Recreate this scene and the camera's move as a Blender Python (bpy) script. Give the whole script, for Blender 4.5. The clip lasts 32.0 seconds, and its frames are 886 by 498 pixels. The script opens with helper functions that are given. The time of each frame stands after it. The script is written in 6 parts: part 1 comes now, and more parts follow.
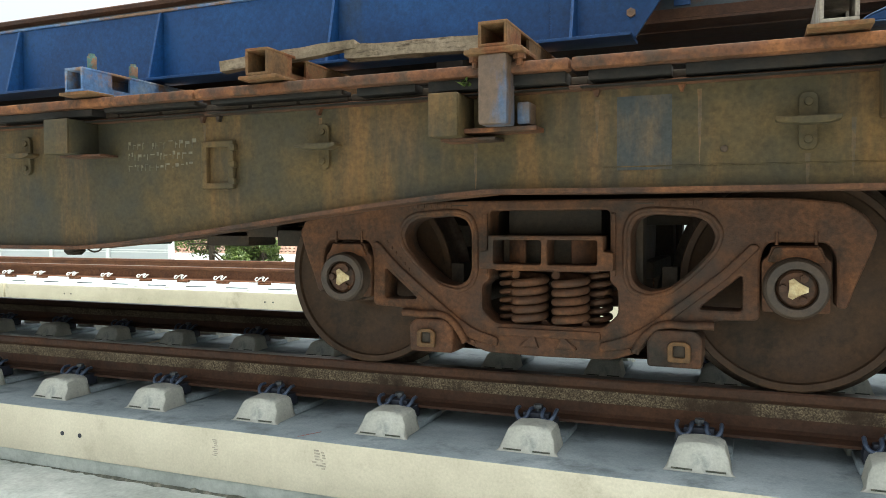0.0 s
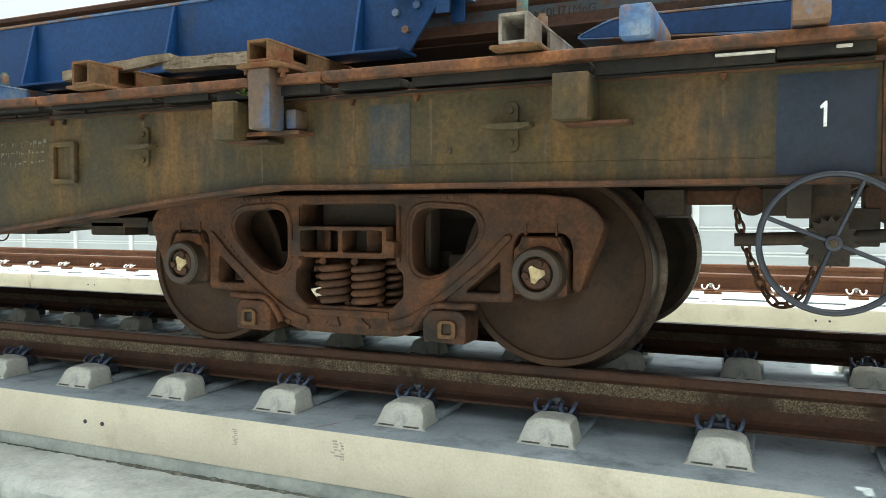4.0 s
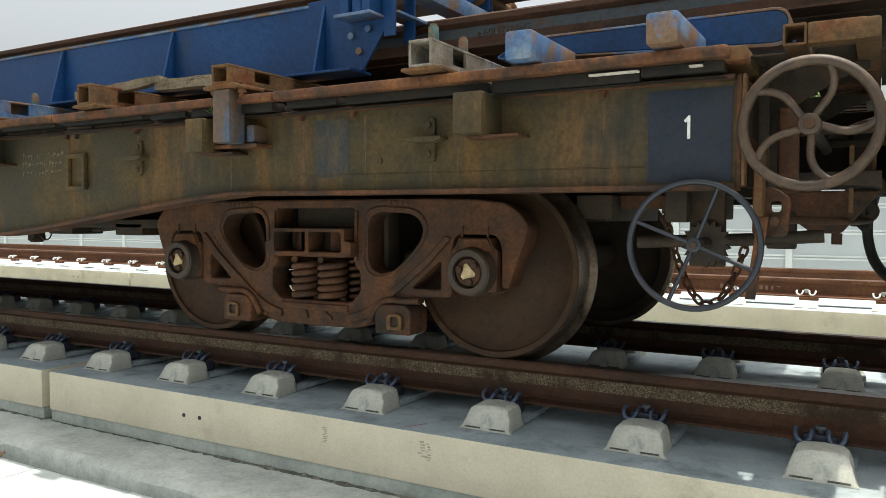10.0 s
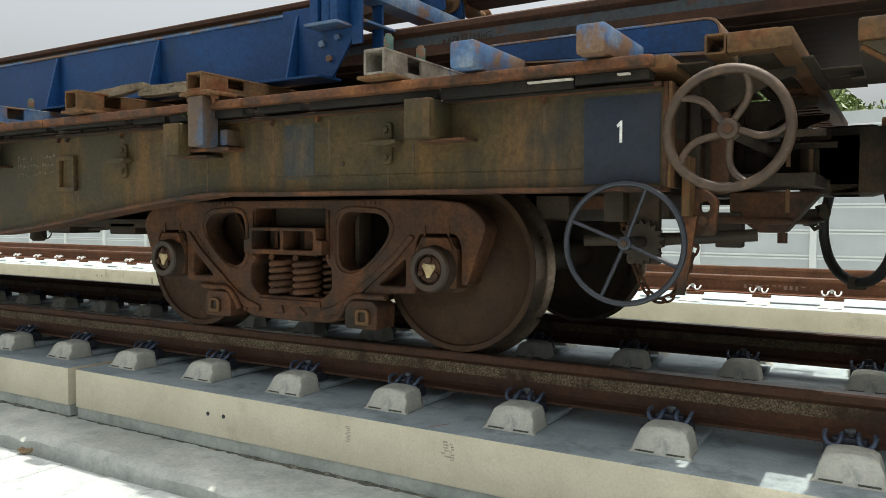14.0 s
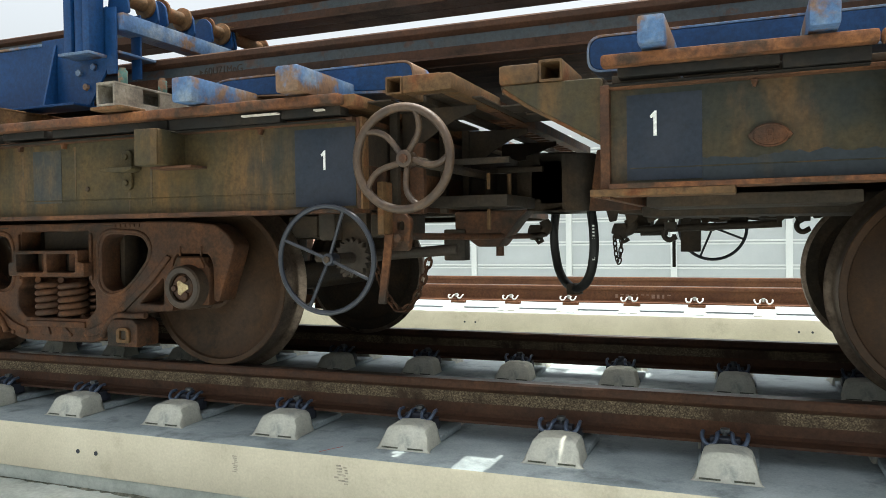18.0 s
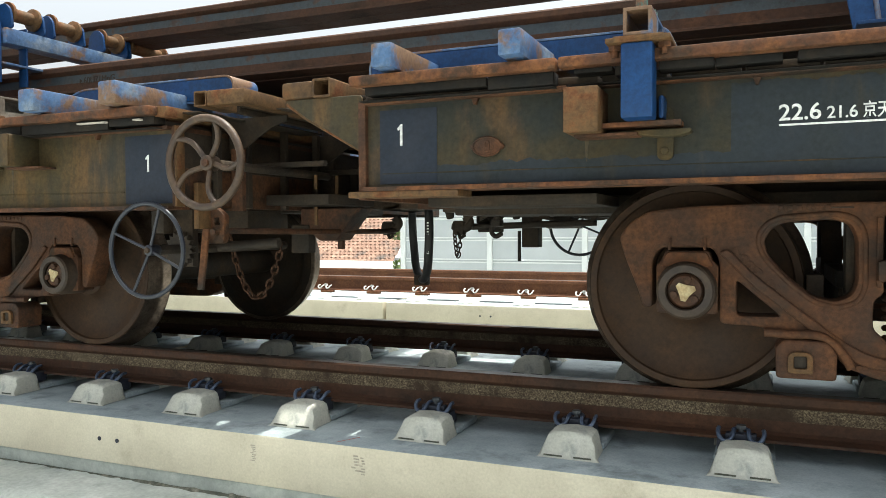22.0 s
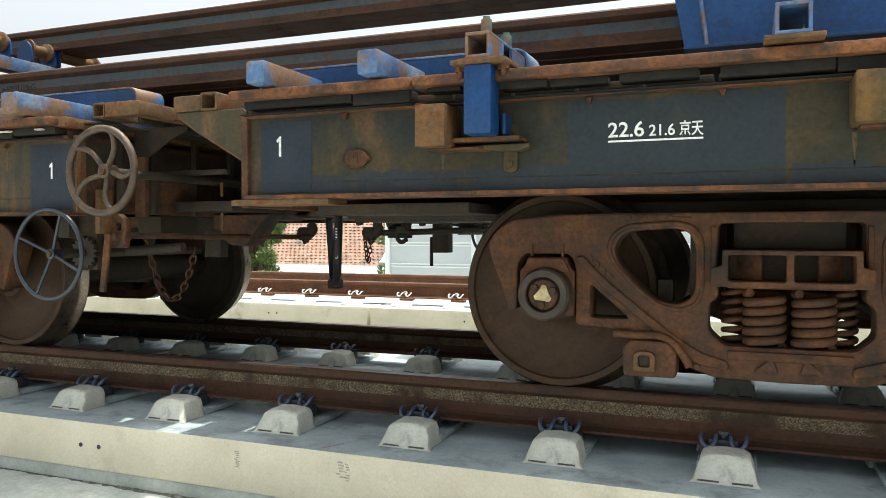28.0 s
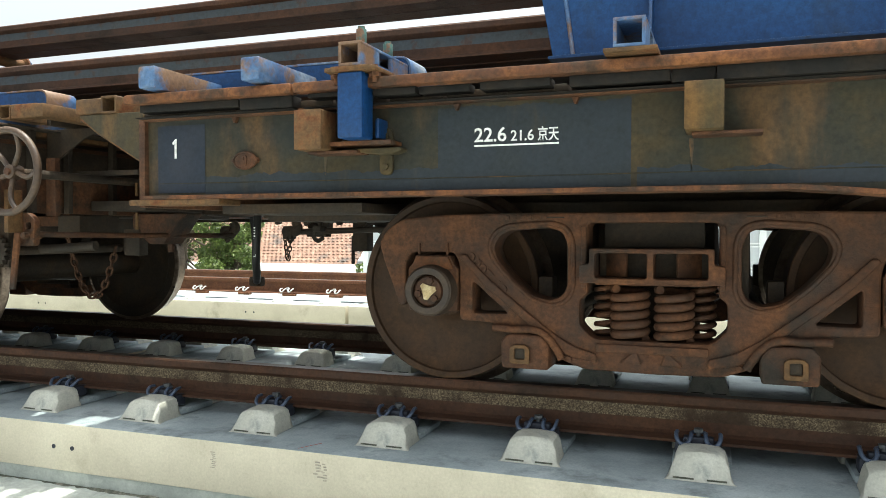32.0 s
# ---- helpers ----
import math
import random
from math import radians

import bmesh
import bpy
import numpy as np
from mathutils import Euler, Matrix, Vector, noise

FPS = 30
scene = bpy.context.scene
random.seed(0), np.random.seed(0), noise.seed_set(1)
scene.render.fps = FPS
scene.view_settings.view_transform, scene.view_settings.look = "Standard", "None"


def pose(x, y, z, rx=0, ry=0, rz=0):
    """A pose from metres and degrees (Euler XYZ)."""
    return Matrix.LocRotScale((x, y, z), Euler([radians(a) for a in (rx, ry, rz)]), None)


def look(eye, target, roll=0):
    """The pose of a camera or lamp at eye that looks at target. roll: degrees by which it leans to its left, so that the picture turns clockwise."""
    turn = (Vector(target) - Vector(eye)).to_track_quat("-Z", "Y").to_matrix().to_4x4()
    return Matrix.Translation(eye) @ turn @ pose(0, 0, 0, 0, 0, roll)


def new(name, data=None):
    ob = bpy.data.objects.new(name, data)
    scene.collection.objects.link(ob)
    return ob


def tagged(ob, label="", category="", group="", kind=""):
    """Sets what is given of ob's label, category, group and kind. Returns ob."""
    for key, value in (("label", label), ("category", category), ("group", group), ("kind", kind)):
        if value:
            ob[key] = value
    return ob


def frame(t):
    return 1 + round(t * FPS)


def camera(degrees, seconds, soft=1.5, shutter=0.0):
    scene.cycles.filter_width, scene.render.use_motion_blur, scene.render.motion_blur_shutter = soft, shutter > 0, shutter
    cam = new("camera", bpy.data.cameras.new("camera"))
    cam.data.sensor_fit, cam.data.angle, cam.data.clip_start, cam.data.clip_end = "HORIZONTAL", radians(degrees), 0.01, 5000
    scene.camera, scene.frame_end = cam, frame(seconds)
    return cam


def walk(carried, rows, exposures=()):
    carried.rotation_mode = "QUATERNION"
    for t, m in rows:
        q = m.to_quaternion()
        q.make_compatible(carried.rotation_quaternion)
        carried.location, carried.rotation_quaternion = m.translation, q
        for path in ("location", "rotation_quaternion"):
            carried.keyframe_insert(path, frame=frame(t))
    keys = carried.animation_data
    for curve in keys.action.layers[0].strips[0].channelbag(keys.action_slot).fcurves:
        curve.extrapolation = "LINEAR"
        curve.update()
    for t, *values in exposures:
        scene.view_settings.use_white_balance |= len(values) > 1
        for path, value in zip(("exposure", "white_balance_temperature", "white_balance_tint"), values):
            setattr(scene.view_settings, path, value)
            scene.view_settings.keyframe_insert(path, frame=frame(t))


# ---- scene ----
cam = camera(60.01, 32.0, soft=0.75)
# seconds, x, y, z, pitch, roll, yaw: a phone held at chest height beside the slab track
ROWS = [
    (0, 1.467, -3.125, 0.632, -1.93, 0.20, 22.29),
    (0.5, 1.471, -3.121, 0.629, -1.91, 0.19, 22.02),
    (1, 1.474, -3.119, 0.627, -1.90, 0.24, 21.80),
    (1.5, 1.475, -3.119, 0.625, -1.93, 0.22, 21.72),
    (2, 1.475, -3.120, 0.624, -1.95, 0.14, 21.69),
    (2.5, 1.473, -3.122, 0.623, -2.07, 0.07, 21.96),
    (3, 1.471, -3.121, 0.623, -2.23, 0.03, 22.47),
    (3.5, 1.469, -3.120, 0.623, -2.39, 0.02, 23.06),
    (4, 1.466, -3.118, 0.623, -2.37, -0.05, 23.77),
    (4.5, 1.462, -3.117, 0.622, -2.38, -0.04, 24.51),
    (6.5, 1.448, -3.126, 0.626, -2.34, -0.14, 27.36),
    (7, 1.448, -3.129, 0.629, -2.33, -0.15, 27.67),
    (7.5, 1.447, -3.131, 0.631, -2.33, -0.21, 27.93),
    (8, 1.446, -3.134, 0.631, -2.30, -0.16, 28.14),
    (8.5, 1.445, -3.137, 0.631, -2.26, -0.19, 28.31),
    (9, 1.444, -3.139, 0.631, -2.24, -0.19, 28.64),
    (9.5, 1.444, -3.140, 0.631, -2.29, -0.16, 29.16),
    (10, 1.443, -3.142, 0.631, -2.27, -0.15, 29.73),
    (10.5, 1.442, -3.143, 0.631, -2.23, -0.19, 30.38),
    (11, 1.439, -3.145, 0.631, -2.19, -0.07, 30.94),
    (11.5, 1.437, -3.146, 0.632, -2.24, -0.21, 31.39),
    (12, 1.435, -3.147, 0.633, -2.25, -0.19, 31.63),
    (12.5, 1.433, -3.147, 0.632, -2.28, -0.22, 31.75),
    (13, 1.431, -3.148, 0.631, -2.28, -0.23, 31.87),
    (13.5, 1.428, -3.149, 0.630, -2.30, -0.22, 31.67),
    (15.5, 1.395, -3.148, 0.642, -1.95, 0.34, 27.62),
    (16, 1.384, -3.148, 0.644, -1.72, 0.59, 25.89),
    (16.5, 1.375, -3.150, 0.644, -1.41, 0.77, 23.99),
    (17, 1.369, -3.153, 0.643, -1.29, 0.97, 22.83),
    (17.5, 1.366, -3.156, 0.642, -1.15, 0.90, 22.14),
    (18, 1.364, -3.159, 0.639, -1.13, 0.83, 21.84),
    (18.5, 1.362, -3.163, 0.637, -1.20, 0.75, 21.80),
    (19, 1.361, -3.166, 0.637, -1.39, 0.62, 21.90),
    (19.5, 1.362, -3.169, 0.637, -1.55, 0.56, 22.06),
    (20, 1.362, -3.170, 0.637, -1.58, 0.48, 22.25),
    (20.5, 1.361, -3.173, 0.637, -1.61, 0.45, 22.45),
    (21, 1.359, -3.176, 0.636, -1.56, 0.37, 22.68),
    (21.5, 1.359, -3.180, 0.636, -1.59, 0.32, 22.82),
    (22, 1.359, -3.184, 0.636, -1.52, 0.28, 22.95),
    (22.5, 1.360, -3.187, 0.637, -1.44, 0.21, 22.93),
    (23, 1.362, -3.188, 0.639, -1.45, 0.20, 22.80),
    (23.5, 1.362, -3.188, 0.640, -1.44, 0.20, 22.53),
    (24, 1.361, -3.188, 0.640, -1.42, 0.17, 22.24),
    (24.5, 1.361, -3.189, 0.641, -1.36, 0.21, 22.07),
    (25, 1.360, -3.190, 0.641, -1.32, 0.21, 22.03),
    (25.5, 1.360, -3.193, 0.643, -1.30, 0.22, 22.01),
    (27.5, 1.358, -3.193, 0.643, -1.19, 0.05, 21.87),
    (28, 1.356, -3.193, 0.642, -1.16, -0.02, 21.78),
    (28.5, 1.356, -3.194, 0.641, -1.16, -0.20, 21.65),
    (29, 1.357, -3.194, 0.641, -1.19, -0.28, 21.54),
    (29.5, 1.359, -3.194, 0.641, -1.18, -0.26, 21.40),
    (30, 1.360, -3.193, 0.642, -1.22, -0.19, 21.16),
    (30.5, 1.360, -3.192, 0.642, -1.20, -0.15, 20.84),
    (31, 1.359, -3.192, 0.643, -1.13, -0.17, 20.59),
    (31.5, 1.359, -3.192, 0.644, -1.23, -0.10, 20.39),
    (32, 1.359, -3.192, 0.645, -1.27, -0.07, 20.18),
]
walk(cam, [(t, pose(x, y, z, 90 + p, r, w)) for t, x, y, z, p, r, w in ROWS],
     [(0.0, 0.53, 6400, 4), (4.0, 0.48, 6350, 3), (7.0, 0.23, 6400, 3), (9.0, 0.06, 6500, 5), (13.0, -0.15, 6550, 6), (16.0, -0.03, 6550, 6), (17.0, 0.15, 6500, 5), (18.5, 0.27, 6450, 5), (21.0, 0.36, 6450, 5), (25.0, 0.29, 6450, 5), (28.0, 0.35, 6450, 5), (32.0, 0.47, 6400, 4)])
# seconds and the metres by which the train has rolled along the track
RUN = [
    (0, -0.000), (0.5, -0.110), (1, -0.223), (1.5, -0.340), (2, -0.461), (2.5, -0.586), (3, -0.715), (3.5,
    -0.848), (4, -0.982), (4.5, -1.111), (6.5, -1.436), (7, -1.474), (7.5, -1.508), (8, -1.541), (8.5, -1.572),
    (9, -1.602), (9.5, -1.631), (10, -1.658), (10.5, -1.685), (11, -1.712), (11.5, -1.744), (12, -1.778), (12.5,
    -1.816), (13, -1.860), (13.5, -1.910), (15.5, -2.194), (16, -2.286), (16.5, -2.384), (17, -2.487), (17.5,
    -2.593), (18, -2.697), (18.5, -2.801), (19, -2.907), (19.5, -3.019), (20, -3.138), (20.5, -3.270), (21,
    -3.413), (21.5, -3.553), (22, -3.674), (22.5, -3.777), (23, -3.863), (23.5, -3.933), (24, -3.985), (24.5,
    -4.020), (25, -4.043), (25.5, -4.062), (27.5, -4.127), (28, -4.145), (28.5, -4.167), (29, -4.194), (29.5,
    -4.225), (30, -4.265), (30.5, -4.316), (31, -4.378), (31.5, -4.452), (32, -4.533),
]

# ---- world and light ----
SUN_DIR = Vector((0.095, 0.075, 1.0)).normalized()
world = bpy.data.worlds.new("world")
scene.world = world
world.use_nodes = True
wn = world.node_tree.nodes
sky = wn.new("ShaderNodeTexSky")
sky.sky_type = 'NISHITA'
sky.sun_disc = False
sky.sun_elevation = math.asin(SUN_DIR.z)
sky.sun_rotation = math.atan2(SUN_DIR.x, SUN_DIR.y)
sky.air_density, sky.dust_density, sky.ozone_density = 1.0, 8.0, 1.0
wn["Background"].inputs["Strength"].default_value = 0.14
haze = wn.new("ShaderNodeHueSaturation")
haze.inputs["Saturation"].default_value, haze.inputs["Value"].default_value = 0.30, 1.85
world.node_tree.links.new(sky.outputs[0], haze.inputs["Color"])
world.node_tree.links.new(haze.outputs[0], wn["Background"].inputs["Color"])
sun = new("sun", bpy.data.lights.new("sun", 'SUN'))
sun.data.energy, sun.data.angle, sun.data.color = 5.0, radians(0.53), (1.0, 0.95, 0.87)
sun.matrix_world = look(SUN_DIR * 30, (0, 0, 0))

# ---- materials ----
def material(name, colors, scale=6.0, detail=8.0, rough=(0.6, 0.9), metal=0.0, bump=0.25, grain=60.0, stain=None,
             stain_scale=1.2, stain_cut=(0.5, 0.68), streak=1.0, random_tone=0.0, spec=0.5, coat=0.0, stops=None, speck=0.3, pits=0.45):
    """A weathered surface: two scales of mottling, a stain layer with streaks, fine relief."""
    m = bpy.data.materials.new(name)
    m.use_nodes = True
    n, l = m.node_tree.nodes, m.node_tree.links
    bsdf = n["Principled BSDF"]
    co = n.new("ShaderNodeTexCoord")
    big = n.new("ShaderNodeTexNoise")
    big.inputs["Scale"].default_value, big.inputs["Detail"].default_value, big.inputs["Roughness"].default_value = scale, detail, 0.62
    l.new(co.outputs["Object"], big.inputs["Vector"])
    ramp = n.new("ShaderNodeValToRGB")
    e = ramp.color_ramp.elements
    where = stops or [0.3 + 0.4 * i / max(1, len(colors) - 1) for i in range(len(colors))]
    e[0].position, e[0].color = where[0], (*colors[0], 1)
    e[1].position, e[1].color = where[-1], (*colors[-1], 1)
    for p, c in zip(where[1:-1], colors[1:-1]):
        e.new(p).color = (*c, 1)
    l.new(big.outputs["Fac"], ramp.inputs["Fac"])
    color = ramp.outputs["Color"]
    fine = n.new("ShaderNodeTexNoise")
    fine.inputs["Scale"].default_value, fine.inputs["Detail"].default_value, fine.inputs["Roughness"].default_value = grain, 6.0, 0.7
    l.new(co.outputs["Object"], fine.inputs["Vector"])

    def mixed(kind, fac, a, b):
        x = n.new("ShaderNodeMix")
        x.data_type, x.blend_type = 'RGBA', kind
        if isinstance(fac, float):
            x.inputs[0].default_value = fac
        else:
            l.new(fac, x.inputs[0])
        l.new(a, x.inputs[6])
        if isinstance(b, tuple):
            x.inputs[7].default_value = (*b, 1)
        else:
            l.new(b, x.inputs[7])
        return x.outputs[2]

    if stain:
        warp = n.new("ShaderNodeMapping")
        warp.inputs["Scale"].default_value = (1.0, 1.0, 1.0 / streak)
        l.new(co.outputs["Object"], warp.inputs["Vector"])
        blot = n.new("ShaderNodeTexNoise")
        blot.inputs["Scale"].default_value, blot.inputs["Detail"].default_value, blot.inputs["Roughness"].default_value = stain_scale, 9.0, 0.65
        l.new(warp.outputs[0], blot.inputs["Vector"])
        cut = n.new("ShaderNodeMapRange")
        cut.interpolation_type = 'SMOOTHSTEP'
        cut.inputs["From Min"].default_value, cut.inputs["From Max"].default_value = stain_cut
        l.new(blot.outputs["Fac"], cut.inputs["Value"])
        color = mixed('MIX', cut.outputs[0], color, stain)
    dots = n.new("ShaderNodeValToRGB")
    dots.color_ramp.elements[0].position, dots.color_ramp.elements[0].color = 0.3, (1 - speck, 1 - speck, 1 - speck, 1)
    dots.color_ramp.elements[1].position, dots.color_ramp.elements[1].color = 0.7, (1 + speck, 1 + speck, 1 + speck, 1)
    l.new(fine.outputs["Fac"], dots.inputs["Fac"])
    color = mixed('MULTIPLY', 1.0, color, dots.outputs["Color"])
    if pits:
        worn = n.new("ShaderNodeTexNoise")
        worn.inputs["Scale"].default_value, worn.inputs["Detail"].default_value, worn.inputs["Roughness"].default_value = grain * 0.3, 10.0, 0.72
        l.new(co.outputs["Object"], worn.inputs["Vector"])
        deep = n.new("ShaderNodeMapRange")
        deep.interpolation_type = 'SMOOTHSTEP'
        deep.inputs["From Min"].default_value, deep.inputs["From Max"].default_value = 0.50, 0.66
        deep.inputs["To Max"].default_value = pits
        l.new(worn.outputs["Fac"], deep.inputs["Value"])
        color = mixed('MULTIPLY', deep.outputs[0], color, (0.45, 0.42, 0.40))
    if random_tone:
        info = n.new("ShaderNodeObjectInfo")
        tone = n.new("ShaderNodeMapRange")
        tone.inputs["To Min"].default_value, tone.inputs["To Max"].default_value = 1 - random_tone, 1 + random_tone
        l.new(info.outputs["Random"], tone.inputs["Value"])
        grey = n.new("ShaderNodeCombineColor")
        for k in range(3):
            l.new(tone.outputs[0], grey.inputs[k])
        color = mixed('MULTIPLY', 1.0, color, grey.outputs[0])
    l.new(color, bsdf.inputs["Base Color"])
    rr = n.new("ShaderNodeMapRange")
    rr.inputs["From Min"].default_value, rr.inputs["From Max"].default_value = 0.3, 0.7
    rr.inputs["To Min"].default_value, rr.inputs["To Max"].default_value = rough
    l.new(big.outputs["Fac"], rr.inputs["Value"])
    l.new(rr.outputs[0], bsdf.inputs["Roughness"])
    bsdf.inputs["Metallic"].default_value = metal
    bsdf.inputs["Specular IOR Level"].default_value = spec
    bsdf.inputs["Coat Weight"].default_value = coat
    if bump:
        b = n.new("ShaderNodeBump")
        b.inputs["Strength"].default_value, b.inputs["Distance"].default_value = bump, 0.004
        l.new(fine.outputs["Fac"], b.inputs["Height"])
        l.new(b.outputs[0], bsdf.inputs["Normal"])
    return m


RUST = material("rusty_cast_steel", [(0.0272, 0.0140, 0.0076), (0.0731, 0.0310, 0.0136), (0.1358, 0.0560, 0.0221)], 4.2, stain=(0.0219, 0.0160, 0.0110), stain_scale=3.4, stain_cut=(0.48, 0.66), bump=0.6, spec=0.3, speck=0.4)
RUST_BRIGHT = material("orange_rusty_steel", [(0.0451, 0.0200, 0.0099), (0.1093, 0.0420, 0.0161), (0.2198, 0.0900, 0.0321)], 9, stain=(0.0428, 0.0240, 0.0131), stain_scale=7, stain_cut=(0.46, 0.62), bump=0.6, spec=0.3, speck=0.4)
# Dark steel; shade under and between the wagons is put into its colour.
RUST_DARK = material("dark_shaded_steel", [(0.0200, 0.0160, 0.0120), (0.0380, 0.0280, 0.0190), (0.0650, 0.0420, 0.0250)], 7, bump=0.5, spec=0.25, pits=0.3)
WHEEL = material("brown_wheel_steel", [(0.0254, 0.0131, 0.0062), (0.0415, 0.0207, 0.0089), (0.0667, 0.0324, 0.0131)], 4, stain=(0.0230, 0.0135, 0.0069), stain_scale=2.2, rough=(0.6, 0.8), bump=0.3, spec=0.3)
BEARING = material("greasy_bearing_steel", [(0.022, 0.014, 0.009), (0.042, 0.028, 0.018), (0.066, 0.042, 0.026)], 14, rough=(0.5, 0.7), bump=0.3, spec=0.4, pits=0.2)
TREAD = material("polished_tread_steel", [(0.09, 0.065, 0.048), (0.22, 0.17, 0.13)], 12, rough=(0.25, 0.5), metal=0.85, bump=0.15)
BEAM = material("weathered_olive_paint", [(0.0170, 0.0180, 0.0120), (0.0430, 0.0325, 0.0128), (0.0900, 0.0560, 0.0175)], 2.4, stain=(0.1376, 0.0680, 0.0180), stain_scale=3.0, streak=6.0, stain_cut=(0.48, 0.70), bump=0.25, spec=0.35)
BEAM_B = material("weathered_slate_paint", [(0.0130, 0.0155, 0.0125), (0.0280, 0.0250, 0.0140), (0.0600, 0.0410, 0.0160)], 3.0, stain=(0.0950, 0.0500, 0.0165), stain_scale=3.2, streak=2.5, stain_cut=(0.50, 0.72), bump=0.25, spec=0.35, stops=[0.38, 0.52, 0.70])
PANEL = material("dark_blue_black_paint", [(0.0068, 0.0110, 0.0213), (0.0119, 0.0180, 0.0300)], 5, stain=(0.0289, 0.0320, 0.0325), stain_scale=5, streak=3, stain_cut=(0.6, 0.8), bump=0.15)
BLUE = material("blue_paint", [(0.003, 0.025, 0.082), (0.004, 0.034, 0.112), (0.007, 0.047, 0.142)], 2.2, stain=(0.014, 0.030, 0.056), stain_scale=4, stain_cut=(0.54, 0.76), streak=3, rough=(0.35, 0.55), bump=0.10, pits=0.25, spec=0.3)
# Worn pale blue; also gives sunlit faces of the racks their lighter tone.
BLUE_WORN_LIT = material("worn_sunlit_pale_blue_paint", [(0.030, 0.075, 0.185), (0.055, 0.115, 0.225), (0.20, 0.23, 0.25)], 5, stain=(0.15, 0.085, 0.046), stain_scale=4.0, stain_cut=(0.48, 0.58), rough=(0.45, 0.7), bump=0.25)
# Worn ochre, made more orange to carry the sunlight on these parts.
OCHRE = material("ochre_worn_sunlit_paint", [(0.0510, 0.0280, 0.0116), (0.1083, 0.0580, 0.0224), (0.1912, 0.1080, 0.0433)], 7, stain=(0.1083, 0.0380, 0.0123), stain_scale=7, stain_cut=(0.48, 0.64), bump=0.4, spec=0.3, speck=0.35)
# Near-black packing: the shade under the edge strip is put into the colour.
PACKING = material("shaded_packing_timber", [(0.007, 0.007, 0.006), (0.014, 0.012, 0.010), (0.026, 0.020, 0.014)], 12, bump=0.4, spec=0.2)
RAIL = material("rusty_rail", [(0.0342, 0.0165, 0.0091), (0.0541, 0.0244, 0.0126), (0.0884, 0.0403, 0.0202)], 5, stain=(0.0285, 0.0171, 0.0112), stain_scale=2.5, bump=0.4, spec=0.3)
# Lighter copy of the rail rust, with the far track's sunlight put into it.
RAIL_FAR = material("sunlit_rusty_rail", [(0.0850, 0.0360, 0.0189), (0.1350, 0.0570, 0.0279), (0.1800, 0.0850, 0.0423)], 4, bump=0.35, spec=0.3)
RAIL_WEB = material("dusty_rail_web", [(0.038, 0.024, 0.014), (0.095, 0.070, 0.043), (0.22, 0.178, 0.115)], 150, stain=(0.042, 0.026, 0.016), stain_scale=4.0, stain_cut=(0.47, 0.66), bump=0.9, spec=0.2, stops=[0.36, 0.50, 0.64])
RAIL_TOP = material("running_band_steel", [(0.055, 0.038, 0.029), (0.12, 0.09, 0.07)], 10, rough=(0.3, 0.5), metal=0.6, bump=0.1)
MILL = material("blue_grey_mill_scale", [(0.016, 0.024, 0.030), (0.030, 0.040, 0.046), (0.044, 0.046, 0.046)], 7, stain=(0.055, 0.028, 0.017), stain_scale=9, stain_cut=(0.54, 0.66), rough=(0.45, 0.7), bump=0.3)
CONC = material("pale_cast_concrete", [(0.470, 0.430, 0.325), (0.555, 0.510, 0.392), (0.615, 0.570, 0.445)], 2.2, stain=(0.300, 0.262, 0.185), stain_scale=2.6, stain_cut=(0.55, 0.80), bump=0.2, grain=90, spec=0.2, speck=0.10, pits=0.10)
# Darker and bluer than the sides: skylight on the shaded top is mixed in.
CONC_TOP = material("skylit_grey_concrete", [(0.255, 0.305, 0.318), (0.345, 0.400, 0.412), (0.430, 0.485, 0.495)], 3.2, stain=(0.190, 0.225, 0.230), stain_scale=5, stain_cut=(0.48, 0.72), bump=0.3, grain=110, spec=0.2, speck=0.12, pits=0.14)
SHOULDER_CONC = material("pale_shoulder_concrete", [(0.445, 0.450, 0.390), (0.540, 0.540, 0.465), (0.610, 0.610, 0.540)], 7, stain=(0.320, 0.337, 0.307), stain_scale=6, stain_cut=(0.52, 0.70), bump=0.3, grain=110, spec=0.2, speck=0.12, pits=0.16)
CONC_GREY = material("grey_rough_concrete", [(0.2688, 0.2946, 0.2678), (0.3763, 0.4032, 0.3672), (0.4726, 0.4962, 0.4547)], 5, stain=(0.2038, 0.2251, 0.1987), stain_scale=4, stain_cut=(0.55, 0.80), bump=0.7, grain=45, spec=0.2, speck=0.14, pits=0.12)
GROUND = material("cement_paving", [(0.353, 0.389, 0.385), (0.431, 0.467, 0.457), (0.500, 0.530, 0.517)], 2.5, stain=(0.294, 0.320, 0.314), stain_scale=3.5, bump=0.5, grain=50, spec=0.2, speck=0.16, pits=0.2)
# Moss along the slab foot; also painted as shade in the shoulder slots.
MOSS_SHADE = material("dark_moss_shade", [(0.0320, 0.0416, 0.0272), (0.0800, 0.0848, 0.0608), (0.2560, 0.2400, 0.1920)], 22, bump=0.8)
CLIP = material("dark_blue_spring_steel", [(0.040, 0.058, 0.095), (0.075, 0.10, 0.15)], 20, rough=(0.3, 0.5), metal=0.2, bump=0.1, pits=0)
STAKE = material("rust_worn_blue_paint", [(0.024, 0.048, 0.110), (0.040, 0.066, 0.115), (0.10, 0.115, 0.13)], 5, stain=(0.085, 0.052, 0.030), stain_scale=5.5, stain_cut=(0.40, 0.54), streak=3, rough=(0.45, 0.7), bump=0.3)
